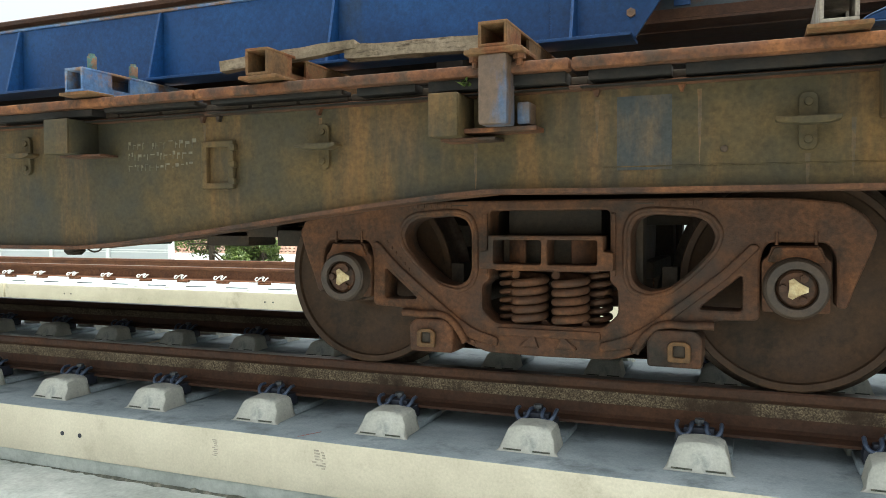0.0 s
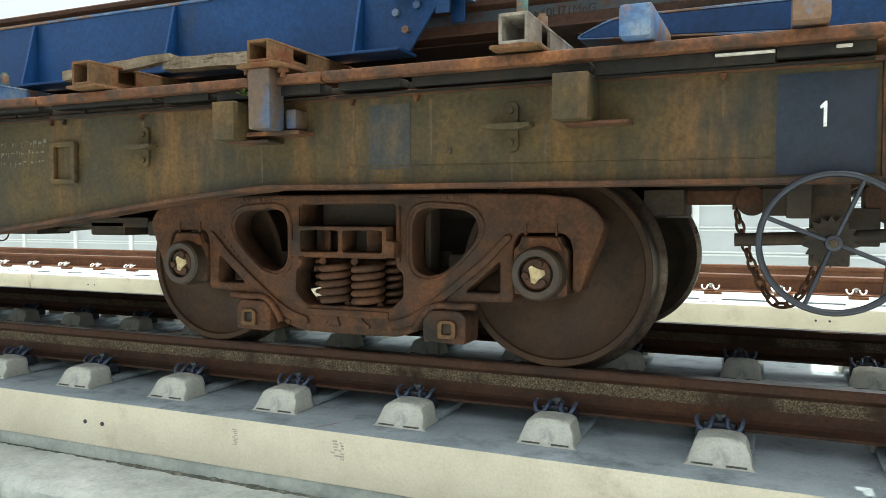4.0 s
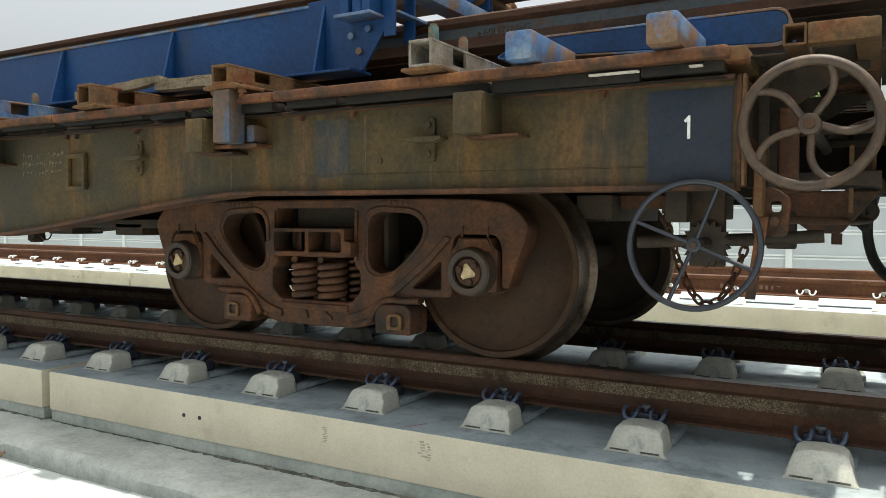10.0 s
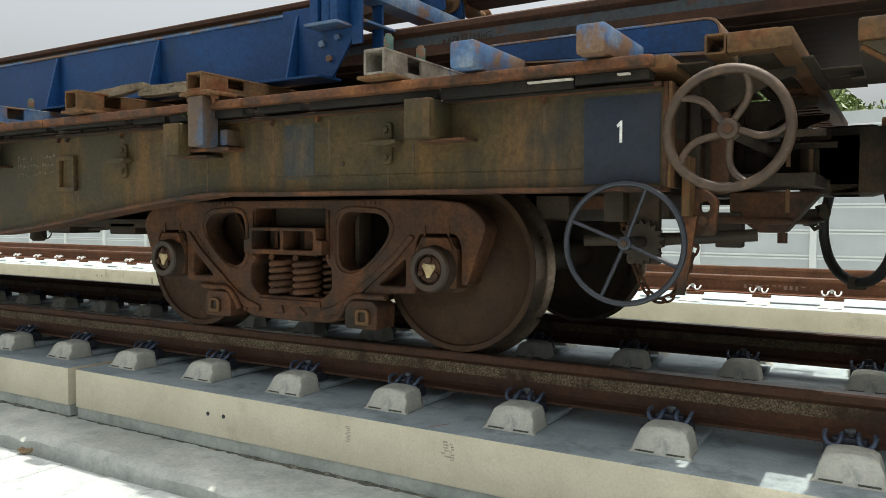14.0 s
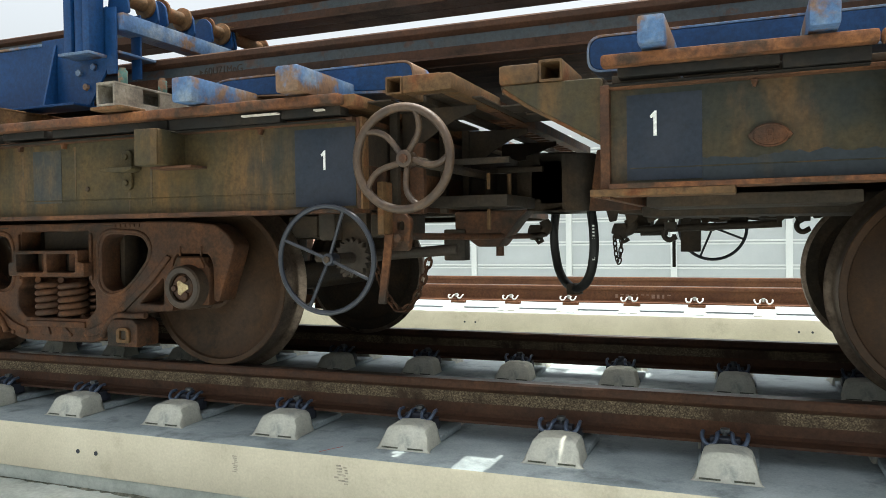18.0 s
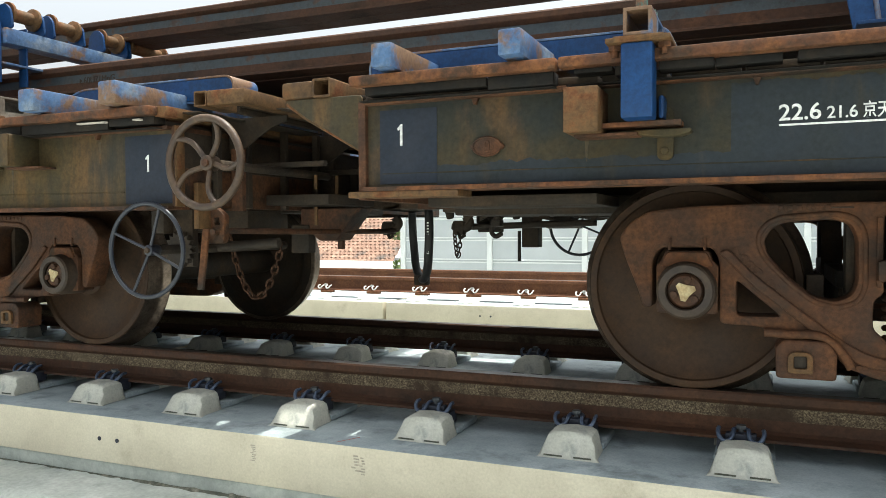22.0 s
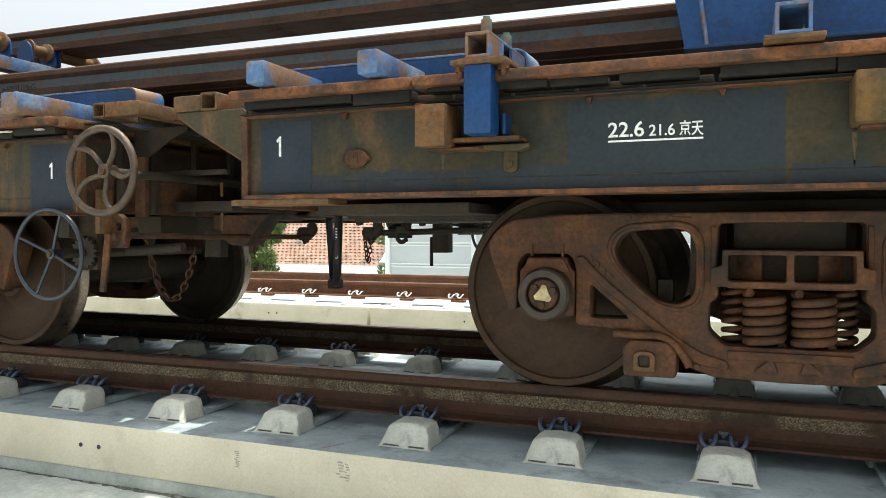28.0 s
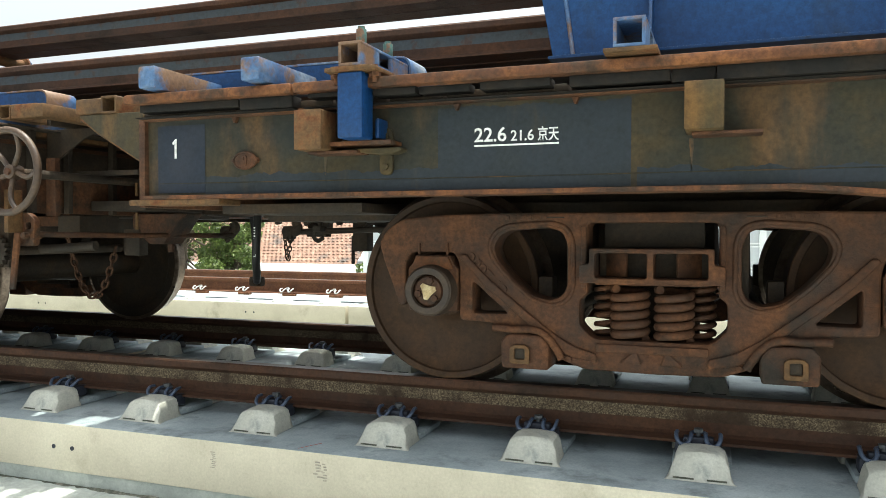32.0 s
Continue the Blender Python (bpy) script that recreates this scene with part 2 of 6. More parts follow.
# Chalky worn patches, whitened further to paint the tube's sunlit side.
TUBE_WORN_LIT = material("sunlit_chalky_rusty_tube_paint", [(0.060, 0.046, 0.034), (0.20, 0.17, 0.13), (0.40, 0.39, 0.36)], 6, stain=(0.045, 0.085, 0.16), stain_scale=5, stain_cut=(0.54, 0.66), rough=(0.5, 0.75), bump=0.4)
CLIP_PALE = material("galvanised_spring_steel", [(0.42, 0.43, 0.42), (0.56, 0.57, 0.55)], 20, rough=(0.35, 0.55), metal=0.3, bump=0.1)
PAD = material("dark_blue_polymer_hole_shade", [(0.010, 0.013, 0.022), (0.020, 0.024, 0.038)], 14, rough=(0.5, 0.7), bump=0.2)
WHITE = material("white_stencil_paint", [(0.66, 0.66, 0.62), (0.78, 0.78, 0.74)], 30, bump=0.05, pits=0.2)
TIMBER = material("weathered_timber", [(0.11, 0.085, 0.055), (0.19, 0.15, 0.10), (0.26, 0.21, 0.15)], 9, stain=(0.07, 0.053, 0.035), stain_scale=14, streak=0.25, bump=0.6, spec=0.15)
TEAL = material("teal_painted_thread", [(0.030, 0.080, 0.072), (0.060, 0.13, 0.11)], 25, stain=(0.14, 0.075, 0.04), stain_scale=26, stain_cut=(0.44, 0.56), bump=0.3)
BRASS = material("scraped_brass_grease", [(0.26, 0.18, 0.085), (0.40, 0.30, 0.15), (0.52, 0.44, 0.26)], 40, rough=(0.3, 0.55), metal=0.3, bump=0.4)
RUBBER = material("black_hose_rubber", [(0.010, 0.010, 0.009), (0.022, 0.021, 0.019)], 20, rough=(0.5, 0.75), bump=0.2)
FENCE = material("pale_barrier_panel", [(0.42, 0.45, 0.455), (0.48, 0.51, 0.515)], 1.5, rough=(0.4, 0.6), bump=0.04, speck=0.04, pits=0)
FENCE_POST = material("white_barrier_post", [(0.62, 0.645, 0.63), (0.70, 0.72, 0.70)], 2, rough=(0.4, 0.6), bump=0.04, speck=0.04, pits=0)
TILE = material("terracotta_roof_tile", [(0.155, 0.088, 0.060), (0.240, 0.145, 0.104), (0.330, 0.225, 0.170)], 3, stain=(0.0989, 0.0826, 0.0710), stain_scale=1.3, stain_cut=(0.48, 0.7), bump=0.2, spec=0.2, grain=25)
LEAF = material("green_leaf", [(0.030, 0.055, 0.010), (0.078, 0.120, 0.020), (0.170, 0.215, 0.045)], 6.0, detail=3, rough=(0.4, 0.6), bump=0.0, pits=0)
BARK = material("bark", [(0.06, 0.045, 0.03), (0.12, 0.09, 0.06)], 12, bump=0.7)
PLASTER = material("white_house_plaster", [(0.58, 0.60, 0.60), (0.66, 0.68, 0.67)], 2, bump=0.1)


# ---- mesh helpers ----
def finish(bm, name, mat, smooth=30):
    me = bpy.data.meshes.new(name)
    bm.to_mesh(me)
    bm.free()
    for mm in (mat if isinstance(mat, (list, tuple)) else [mat]):
        me.materials.append(mm)
    if smooth:
        me.shade_smooth()
        me.set_sharp_from_angle(angle=radians(smooth))
    return me


def part(name, bm, mat, parent=None, label="", at=None, smooth=30):
    """One mesh object, under a thing or a part."""
    ob = new(name, finish(bm, name, mat, smooth) if isinstance(bm, bmesh.types.BMesh) else bm)
    if not isinstance(bm, bmesh.types.BMesh) and mat is not None and not ob.data.materials:
        ob.data.materials.append(mat)
    ob.parent = parent
    if at is not None:
        ob.matrix_basis = at
    if label:
        tagged(ob, label)
    return ob


def thing(name, label, category, group="", at=None):
    ob = new(name)
    ob.empty_display_size = 0.1
    if at is not None:
        ob.matrix_basis = at
    return tagged(ob, label, category, group)


def box(bm, x0, x1, y0, y1, z0, z1, bevel=0.0, m=None):
    r = bmesh.ops.create_cube(bm, size=1)
    vs = r["verts"]
    mid = Vector(((x0 + x1) / 2, (y0 + y1) / 2, (z0 + z1) / 2))
    for v in vs:
        v.co = Vector((v.co.x * (x1 - x0), v.co.y * (y1 - y0), v.co.z * (z1 - z0))) + mid
        if m is not None:
            v.co = m @ v.co
    if bevel:
        es = list({e for v in vs for e in v.link_edges})
        bmesh.ops.bevel(bm, geom=es, offset=bevel, segments=2, profile=0.6, affect='EDGES')
    return bm


def boxed(x0, x1, y0, y1, z0, z1, bevel=0.004, m=None):
    return box(bmesh.new(), x0, x1, y0, y1, z0, z1, bevel, m)


def cyl(bm, a, b, r, seg=20, r2=None, bevel=0.0):
    """A rod from a to b."""
    a, b = Vector(a), Vector(b)
    d = b - a
    m = Matrix.Translation((a + b) / 2) @ d.to_track_quat('Z', 'Y').to_matrix().to_4x4()
    g = bmesh.ops.create_cone(bm, cap_ends=True, segments=seg, radius1=r, radius2=r if r2 is None else r2, depth=d.length, matrix=m)
    if bevel:
        es = [e for e in {e for v in g["verts"] for e in v.link_edges} if len(e.link_faces) == 2 and e.calc_face_angle() > 1.0]
        bmesh.ops.bevel(bm, geom=es, offset=bevel, segments=2, profile=0.6, affect='EDGES')
    return bm


def rod(a, b, r, seg=20, bevel=0.0, r2=None):
    return cyl(bmesh.new(), a, b, r, seg, r2, bevel)


def lathe(profile, seg=48):
    """Turned about the y axis; profile of (radius, y)."""
    bm = bmesh.new()
    rings = []
    for r, y in profile:
        if r < 1e-6:
            rings.append([bm.verts.new((0, y, 0))])
        else:
            rings.append([bm.verts.new((r * math.cos(2 * math.pi * k / seg), y, r * math.sin(2 * math.pi * k / seg))) for k in range(seg)])
    for a, b in zip(rings, rings[1:]):
        for k in range(seg):
            q = [a[k % len(a)], a[(k + 1) % len(a)], b[(k + 1) % len(b)], b[k % len(b)]]
            q = list(dict.fromkeys(q))
            if len(q) > 2:
                bm.faces.new(q)
    bmesh.ops.recalc_face_normals(bm, faces=bm.faces)
    return bm


def rounded(pts, r, seg=5):
    """The closed outline with its corners rounded."""
    out = []
    n = len(pts)
    for i in range(n):
        p, a, b = Vector(pts[i]), Vector(pts[i - 1]), Vector(pts[(i + 1) % n])
        u, w = (a - p), (b - p)
        k = min(r, u.length * 0.45, w.length * 0.45)
        s, e = p + u.normalized() * k, p + w.normalized() * k
        for j in range(seg + 1):
            t = j / seg
            out.append((1 - t) ** 2 * s + 2 * t * (1 - t) * p + t * t * e)
    return out


def from_curve(cu):
    ob = bpy.data.objects.new("tmp", cu)
    scene.collection.objects.link(ob)
    dg = bpy.context.evaluated_depsgraph_get()
    me = bpy.data.meshes.new_from_object(ob.evaluated_get(dg))
    bpy.data.objects.remove(ob)
    bpy.data.curves.remove(cu)
    return me


def plate(outlines, y0, y1, bevel=0.006, mat=None, smooth=35):
    """A cut plate: outlines in x and z (the first is the edge, the rest are holes), standing between y0 and y1."""
    cu = bpy.data.curves.new("plate", 'CURVE')
    cu.dimensions, cu.fill_mode = '2D', 'BOTH'
    cu.extrude, cu.bevel_depth, cu.bevel_resolution, cu.offset = abs(y1 - y0) / 2 - bevel, bevel, 1, -bevel
    for o in outlines:
        s = cu.splines.new('POLY')
        s.points.add(len(o) - 1)
        for q, p in zip(s.points, o):
            q.co = (p[0], p[1], 0, 1)
        s.use_cyclic_u = True
    me = from_curve(cu)
    me.transform(Matrix.Translation((0, (y0 + y1) / 2, 0)) @ Matrix.Rotation(math.pi / 2, 4, 'X'))
    if mat:
        me.materials.clear()
        me.materials.append(mat)
    me.shade_smooth()
    me.set_sharp_from_angle(angle=radians(smooth))
    return me


def tube(paths, r, mat, closed=False, res=3, smooth_path=False):
    """Round bar along the given paths."""
    cu = bpy.data.curves.new("tube", 'CURVE')
    cu.dimensions, cu.bevel_depth, cu.bevel_resolution, cu.use_fill_caps = '3D', r, res, True
    cu.resolution_u = 5
    for pts in paths:
        if smooth_path:
            s = cu.splines.new('BEZIER')
            s.bezier_points.add(len(pts) - 1)
            for q, p in zip(s.bezier_points, pts):
                q.co = p
                q.handle_left_type = q.handle_right_type = 'AUTO'
        else:
            s = cu.splines.new('POLY')
            s.points.add(len(pts) - 1)
            for q, p in zip(s.points, pts):
                q.co = (*p, 1)
        s.use_cyclic_u = closed
    me = from_curve(cu)
    me.materials.clear()
    me.materials.append(mat)
    me.shade_smooth()
    return me


def lettering(text, size, at, mat, depth=0.0015, face='-y', stretch=1.0, bold=0.0):
    """Words in the built-in font, standing upright and facing -y, from the lower left corner at."""
    cu = bpy.data.curves.new("letters", 'FONT')
    cu.body, cu.size, cu.extrude, cu.offset = text, size, depth, bold
    me = from_curve(cu)
    me.transform(Matrix.Translation(at) @ Matrix.Rotation(math.pi / 2, 4, 'X') @ Matrix.Diagonal((stretch, 1, 1, 1)))
    me.materials.clear()
    me.materials.append(mat)
    return me


def channel(x0, x1, y_out, z0, z1, depth, t, inward):
    """A rolled channel along x: web at y_out, flanges going inward (+1 or -1 in y)."""
    bm = bmesh.new()
    y2 = y_out + inward * depth
    box(bm, x0, x1, *sorted((y_out, y_out + inward * t)), z0, z1, 0.003)
    box(bm, x0, x1, *sorted((y_out + inward * t * 1.02, y2)), z1 - t, z1 - 0.0005, 0.002)
    box(bm, x0, x1, *sorted((y_out + inward * t * 1.02, y2)), z0 + 0.0005, z0 + t, 0.002)
    return bm


def hollow(x0, x1, y0, y1, z0, z1, t, axis='y', bevel=0.006):
    """A square tube, open at both ends."""
    if axis == 'y':
        o = rounded([(x0, z0), (x1, z0), (x1, z1), (x0, z1)], bevel * 2, 3)
        i = rounded([(x0 + t, z0 + t), (x1 - t, z0 + t), (x1 - t, z1 - t), (x0 + t, z1 - t)], bevel, 3)
        return plate([o, i], y0, y1, 0.001)
    o = rounded([(y0, z0), (y1, z0), (y1, z1), (y0, z1)], bevel * 2, 3)
    i = rounded([(y0 + t, z0 + t), (y1 - t, z0 + t), (y1 - t, z1 - t), (y0 + t, z1 - t)], bevel, 3)
    me = plate([o, i], x0, x1, 0.001)
    me.transform(Matrix(((0, 1, 0, 0), (1, 0, 0, 0), (0, 0, 1, 0), (0, 0, 0, 1))))
    me.flip_normals()
    return me

# ---- track: near track rails at y 0 and GAUGE, far track rails at FAR_Y and FAR_Y + GAUGE ----
FAR_Y, FAR_Z, GAUGE, PITCH = 4.88, 0.075, 1.575, 0.63
SLAB_TOP, SLAB_EDGE, BASE_TOP = -0.257, -0.445, -0.548
TRAIN = []


def rail_mesh(x0, x1, web=None, head=None, top=None, cuts=1):
    prof = [(0.030, 0.0), (0.0365, -0.008), (0.0365, -0.034), (0.0300, -0.042), (0.0083, -0.054), (0.0083, -0.104), (0.0083, -0.146),
            (0.024, -0.157), (0.075, -0.165), (0.075, -0.176)]
    ring = prof + [(-y, z) for y, z in reversed(prof)]
    kind = [1, 1, 1, 1, 2, 1, 1, 1, 1, 1, 1, 1, 1, 1, 2, 1, 1, 1, 1, 0]
    bm = bmesh.new()
    cols = []
    for k in range(cuts + 1):
        x = x0 + (x1 - x0) * k / cuts
        cols.append([bm.verts.new((x, y, z)) for y, z in ring])
    for a, b in zip(cols, cols[1:]):
        for i in range(len(ring)):
            j = (i + 1) % len(ring)
            f = bm.faces.new((a[i], a[j], b[j], b[i]))
            f.material_index = kind[i] if i < len(kind) - 1 else 0
    bm.faces.new(cols[0][::-1])
    bm.faces.new(cols[-1])
    bmesh.ops.recalc_face_normals(bm, faces=bm.faces)
    return finish(bm, "rail", [top or RAIL_TOP, head or RAIL, web or RAIL_WEB], 25)


RAIL_TRACK = rail_mesh(-40, 25, cuts=8)
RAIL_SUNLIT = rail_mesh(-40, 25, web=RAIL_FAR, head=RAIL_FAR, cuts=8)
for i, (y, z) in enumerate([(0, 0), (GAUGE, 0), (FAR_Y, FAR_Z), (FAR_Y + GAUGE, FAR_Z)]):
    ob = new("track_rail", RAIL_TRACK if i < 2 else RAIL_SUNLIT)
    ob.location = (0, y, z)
    tagged(ob, "long rusty running rail with a dusty web on slab fasteners" if i < 2 else "long rusty rail of the farther track, sunlight in its colour", "rail", "running rails", "structure")

# ground sheet to the horizon, and the paving strip in front of the track base
bm = bmesh.new()
g = [bm.verts.new(p) for p in ((-900, -900, -0.70), (900, -900, -0.70), (900, 900, -0.70), (-900, 900, -0.70))]
bm.faces.new(g)
ground = part("ground", bm, GROUND, smooth=0)
tagged(ground, "pale cement ground beside the railway", "ground", kind="structure")


def rough_strip(x0, x1, y0, y1, z0, z1, n, amp, seed):
    """A cast strip whose front edge is broken and uneven."""
    rnd = random.Random(seed)
    bm = bmesh.new()
    front = []
    for k in range(n + 1):
        x = x0 + (x1 - x0) * k / n
        d = amp * (rnd.random() - 0.5) + amp * math.sin(x * 2.1) * 0.5
        front.append([bm.verts.new((x, y1, z1)), bm.verts.new((x, y0 + 0.045 + d * 0.6 + amp * 0.4 * rnd.random(), z1 - 0.002 - 0.004 * rnd.random())),
                      bm.verts.new((x, y0 + d + amp * 0.5 * rnd.random(), z1 - 0.028 - 0.012 * rnd.random())), bm.verts.new((x, y0 + d - 0.01, z0))])
    for a, b in zip(front, front[1:]):
        for i in range(3):
            bm.faces.new((a[i], b[i], b[i + 1], a[i + 1]))
    bmesh.ops.recalc_face_normals(bm, faces=bm.faces)
    return bm


base = part("track_base", rough_strip(-30, 25, -0.80, 2.45, -0.70, BASE_TOP, 700, 0.030, 3), CONC_GREY, smooth=40)
tagged(base, "grey rough concrete base under the slab track", "track base", kind="structure")
base = part("track_base", rough_strip(-30, 25, 4.05, 7.2, -0.70, BASE_TOP + FAR_Z, 120, 0.02, 5), CONC_GREY, smooth=40)
tagged(base, "grey concrete base under the farther track", "track base", kind="structure")

# precast slabs with their grout layer and shoulders
SEAT = {}


def shoulder_mesh():
    """A domed concrete shoulder with sloped ends, its foot at z 0, for the near side of a rail."""
    bm = bmesh.new()
    secs = []
    for y, h, w in ((-0.300, 0.000, 0.118), (-0.297, 0.012, 0.116), (-0.294, 0.018, 0.114), (-0.262, 0.086, 0.104), (-0.250, 0.097, 0.101), (-0.150, 0.102, 0.098), (-0.130, 0.097, 0.096), (-0.124, 0.0, 0.096)):
        row = [bm.verts.new((w * u, y, h * v)) for u, v in ((-1, 0), (-0.95, 0.25), (-0.88, 0.60), (-0.79, 0.84), (-0.60, 0.955), (0, 1.0), (0.60, 0.955), (0.79, 0.84), (0.88, 0.60), (0.95, 0.25), (1, 0))]
        secs.append(row)
    for a, b in zip(secs, secs[1:]):
        for k in range(10):
            bm.faces.new((a[k], a[k + 1], b[k + 1], b[k]))
    bm.faces.new(secs[-1])
    bmesh.ops.recalc_face_normals(bm, faces=bm.faces)
    n0 = len(bm.faces)
    # two dark strips at the foot paint the shade of narrow slots
    for a, b in ((-0.088, -0.020), (0.022, 0.086)):
        box(bm, a, b, -0.2995, -0.290, 0.007, 0.013, 0.0)
    bm.faces.ensure_lookup_table()
    for f in bm.faces[n0:]:
        f.material_index = 1
    bmesh.ops.transform(bm, matrix=Matrix.Translation((0.010, 0, 0)) @ Matrix.Diagonal((1.07, 1, 1, 1)), verts=bm.verts)
    return finish(bm, "shoulder", [SHOULDER_CONC, MOSS_SHADE], 35)


def seat_mesh():
    bm = bmesh.new()
    box(bm, -0.100, 0.118, -0.122, 0.122, 0, 0.030, 0.012)
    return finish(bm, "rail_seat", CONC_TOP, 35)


SHOULDER, SEATM = shoulder_mesh(), seat_mesh()
SHOULDER_LOW = SHOULDER.copy()
SHOULDER_LOW.transform(Matrix.Diagonal((1, 1, 0.4, 1)))
SHOULDER_BACK = SHOULDER.copy()
SHOULDER_BACK.transform(Matrix.Rotation(math.pi, 4, 'Z'))


def slab(x0, x1, y_edge, dz, label):
    w = 2.465
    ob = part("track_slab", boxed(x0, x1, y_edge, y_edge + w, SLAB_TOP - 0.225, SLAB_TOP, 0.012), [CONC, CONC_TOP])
    # upward faces take the concrete with skylight and shade in its colour
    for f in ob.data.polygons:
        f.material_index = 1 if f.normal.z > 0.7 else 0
    tagged(ob, label, "track slab", "track slabs", "structure")
    ob.location.z = dz
    part("grout_layer", boxed(x0 - 0.0, x1 + 0.0, y_edge + 0.012, y_edge + w - 0.012, BASE_TOP + 0.001, SLAB_TOP - 0.2251, 0.006), CONC_GREY, ob, "grey grout layer under the slab")
    part("dirt_line", rough_strip(x0, x1, y_edge - 0.024, y_edge + 0.020, BASE_TOP - 0.02, BASE_TOP + 0.014, 160, 0.020, int(x0 * 10)), MOSS_SHADE, ob, "dark moss line along the slab foot")
    k0, k1 = math.ceil((x0 - 0.01) / PITCH - 0.02), math.floor((x1 - 0.03) / PITCH)
    for k in range(k0, k1 + 1):
        for r, yr in enumerate((y_edge + 0.445, y_edge + 0.445 + GAUGE)):
            at = pose(k * PITCH + (0.012 if dz == 0 else 0.215), yr, SLAB_TOP + 0.0015)
            part("shoulder", SHOULDER if dz == 0 else SHOULDER_LOW, None, ob, at=at)
            if dz == 0 and -12 < x0 < 6:
                part("rail_seat", SEATM, None, ob, at=at)
                part("shoulder", SHOULDER_BACK, None, ob, at=at)
    return ob


JOINT = -2.757
for k in range(-3, 4):
    s = slab(JOINT + 5.67 * k + 0.035, JOINT + 5.67 * (k + 1) - 0.035, SLAB_EDGE, 0.0, "pale precast concrete track slab with shoulders and lifting holes")
    for x in (1.15, 1.262, 4.35, 4.462):
        # a proud dark disc; the shade inside the hole is its colour
        h = part("lifting_hole", rod((0, 0, 0), (0, 0.004, 0), 0.0105, 14), PAD, s, "round lifting hole, its shade painted as a dark disc", at=pose(JOINT + 5.67 * k + x, SLAB_EDGE - 0.003, -0.368))
for k in range(-5, 4):
    s = slab(JOINT + 0.17 + 5.67 * k + 0.02, JOINT + 0.17 + 5.67 * (k + 1) - 0.02, FAR_Y + SLAB_EDGE, FAR_Z, "sunlit precast concrete slab of the farther track")
    for x in (1.14, 1.26, 4.35, 4.462):
        part("lifting_hole", rod((0, 0, 0), (0, 0.004, 0), 0.0105, 12), PAD, s, at=pose(JOINT + 0.17 + 5.67 * k + x, FAR_Y + SLAB_EDGE - 0.003, -0.368))


# rail fasteners: a W-shaped spring clip on a dark guide plate with its screw
def clip_paths():
    """Seen from beside the rail: two open hooks joined behind the screw."""
    half = [(0.079, -0.012, 0.048), (0.081, -0.040, 0.046), (0.077, -0.062, 0.028), (0.063, -0.072, 0.012), (0.047, -0.072, 0.010), (0.033, -0.064, 0.022), (0.027, -0.044, 0.042), (0.024, -0.012, 0.046)]
    p = [[(-x, y, z) for x, y, z in half] + [(0, 0.004, 0.047)] + half[::-1]]
    return p


CLIP_M = {}
for key, mat in (("near", CLIP), ("far", CLIP_PALE)):
    CLIP_M[key] = tube(clip_paths(), 0.0084, mat, res=2, smooth_path=True)
    CLIP_M[key].transform(Matrix.Diagonal((1, 1, 0.88, 1)))
PLATE_M = finish(box(boxed(-0.085, 0.085, -0.056, 0.020, -0.045, 0.010, 0.006), -0.055, 0.055, -0.050, -0.010, 0.008, 0.032, 0.006), "guide_plate", PAD, 35)
bm = rod((0, -0.012, 0.02), (0, -0.012, 0.050), 0.011, 10)
cyl(bm, (0, -0.012, 0.044), (0, -0.012, 0.058), 0.019, 6)
SCREW_M = {"near": finish(bm, "screw", material("dull_grey_screw_steel", [(0.05, 0.055, 0.06), (0.10, 0.105, 0.11)], 20, rough=(0.4, 0.6), metal=0.3, bump=0.1), 35)}
SCREW_M["far"] = SCREW_M["near"].copy()
SCREW_M["far"].materials[0] = CLIP_PALE


# Far plate takes the far rails' rust with the sunlight in it.
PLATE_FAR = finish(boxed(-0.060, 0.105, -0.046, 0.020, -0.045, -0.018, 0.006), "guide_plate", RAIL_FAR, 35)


def fastener(x, y, z, key, turned=False):
    f = thing("rail_fastener", "dark spring clip fastener holding the rail to the slab" if key == "near" else "pale galvanised spring clip fastener on the sunlit slab",
              "rail fastener", "rail fasteners", pose(x, y, z, 0, 0, 180 if turned else 0))
    part("spring_clip", CLIP_M[key], None, f)
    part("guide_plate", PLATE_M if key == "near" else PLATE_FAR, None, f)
    part("screw", SCREW_M[key], None, f)
    return f


for k in range(-14, 6):
    fastener(k * PITCH + 0.010, -0.072, -0.171, "near")
    fastener(k * PITCH + 0.010, GAUGE - 0.072, -0.171, "near")
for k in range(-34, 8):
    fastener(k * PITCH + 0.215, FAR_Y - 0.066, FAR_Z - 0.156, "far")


# ---- bogie ----
WHEEL_R, AXLE, BOGIE_X = 0.405, 0.876, 0.715
WHEELSETS = []


def mirror_u(pts):
    return [(-u, z) for u, z in reversed(pts)]


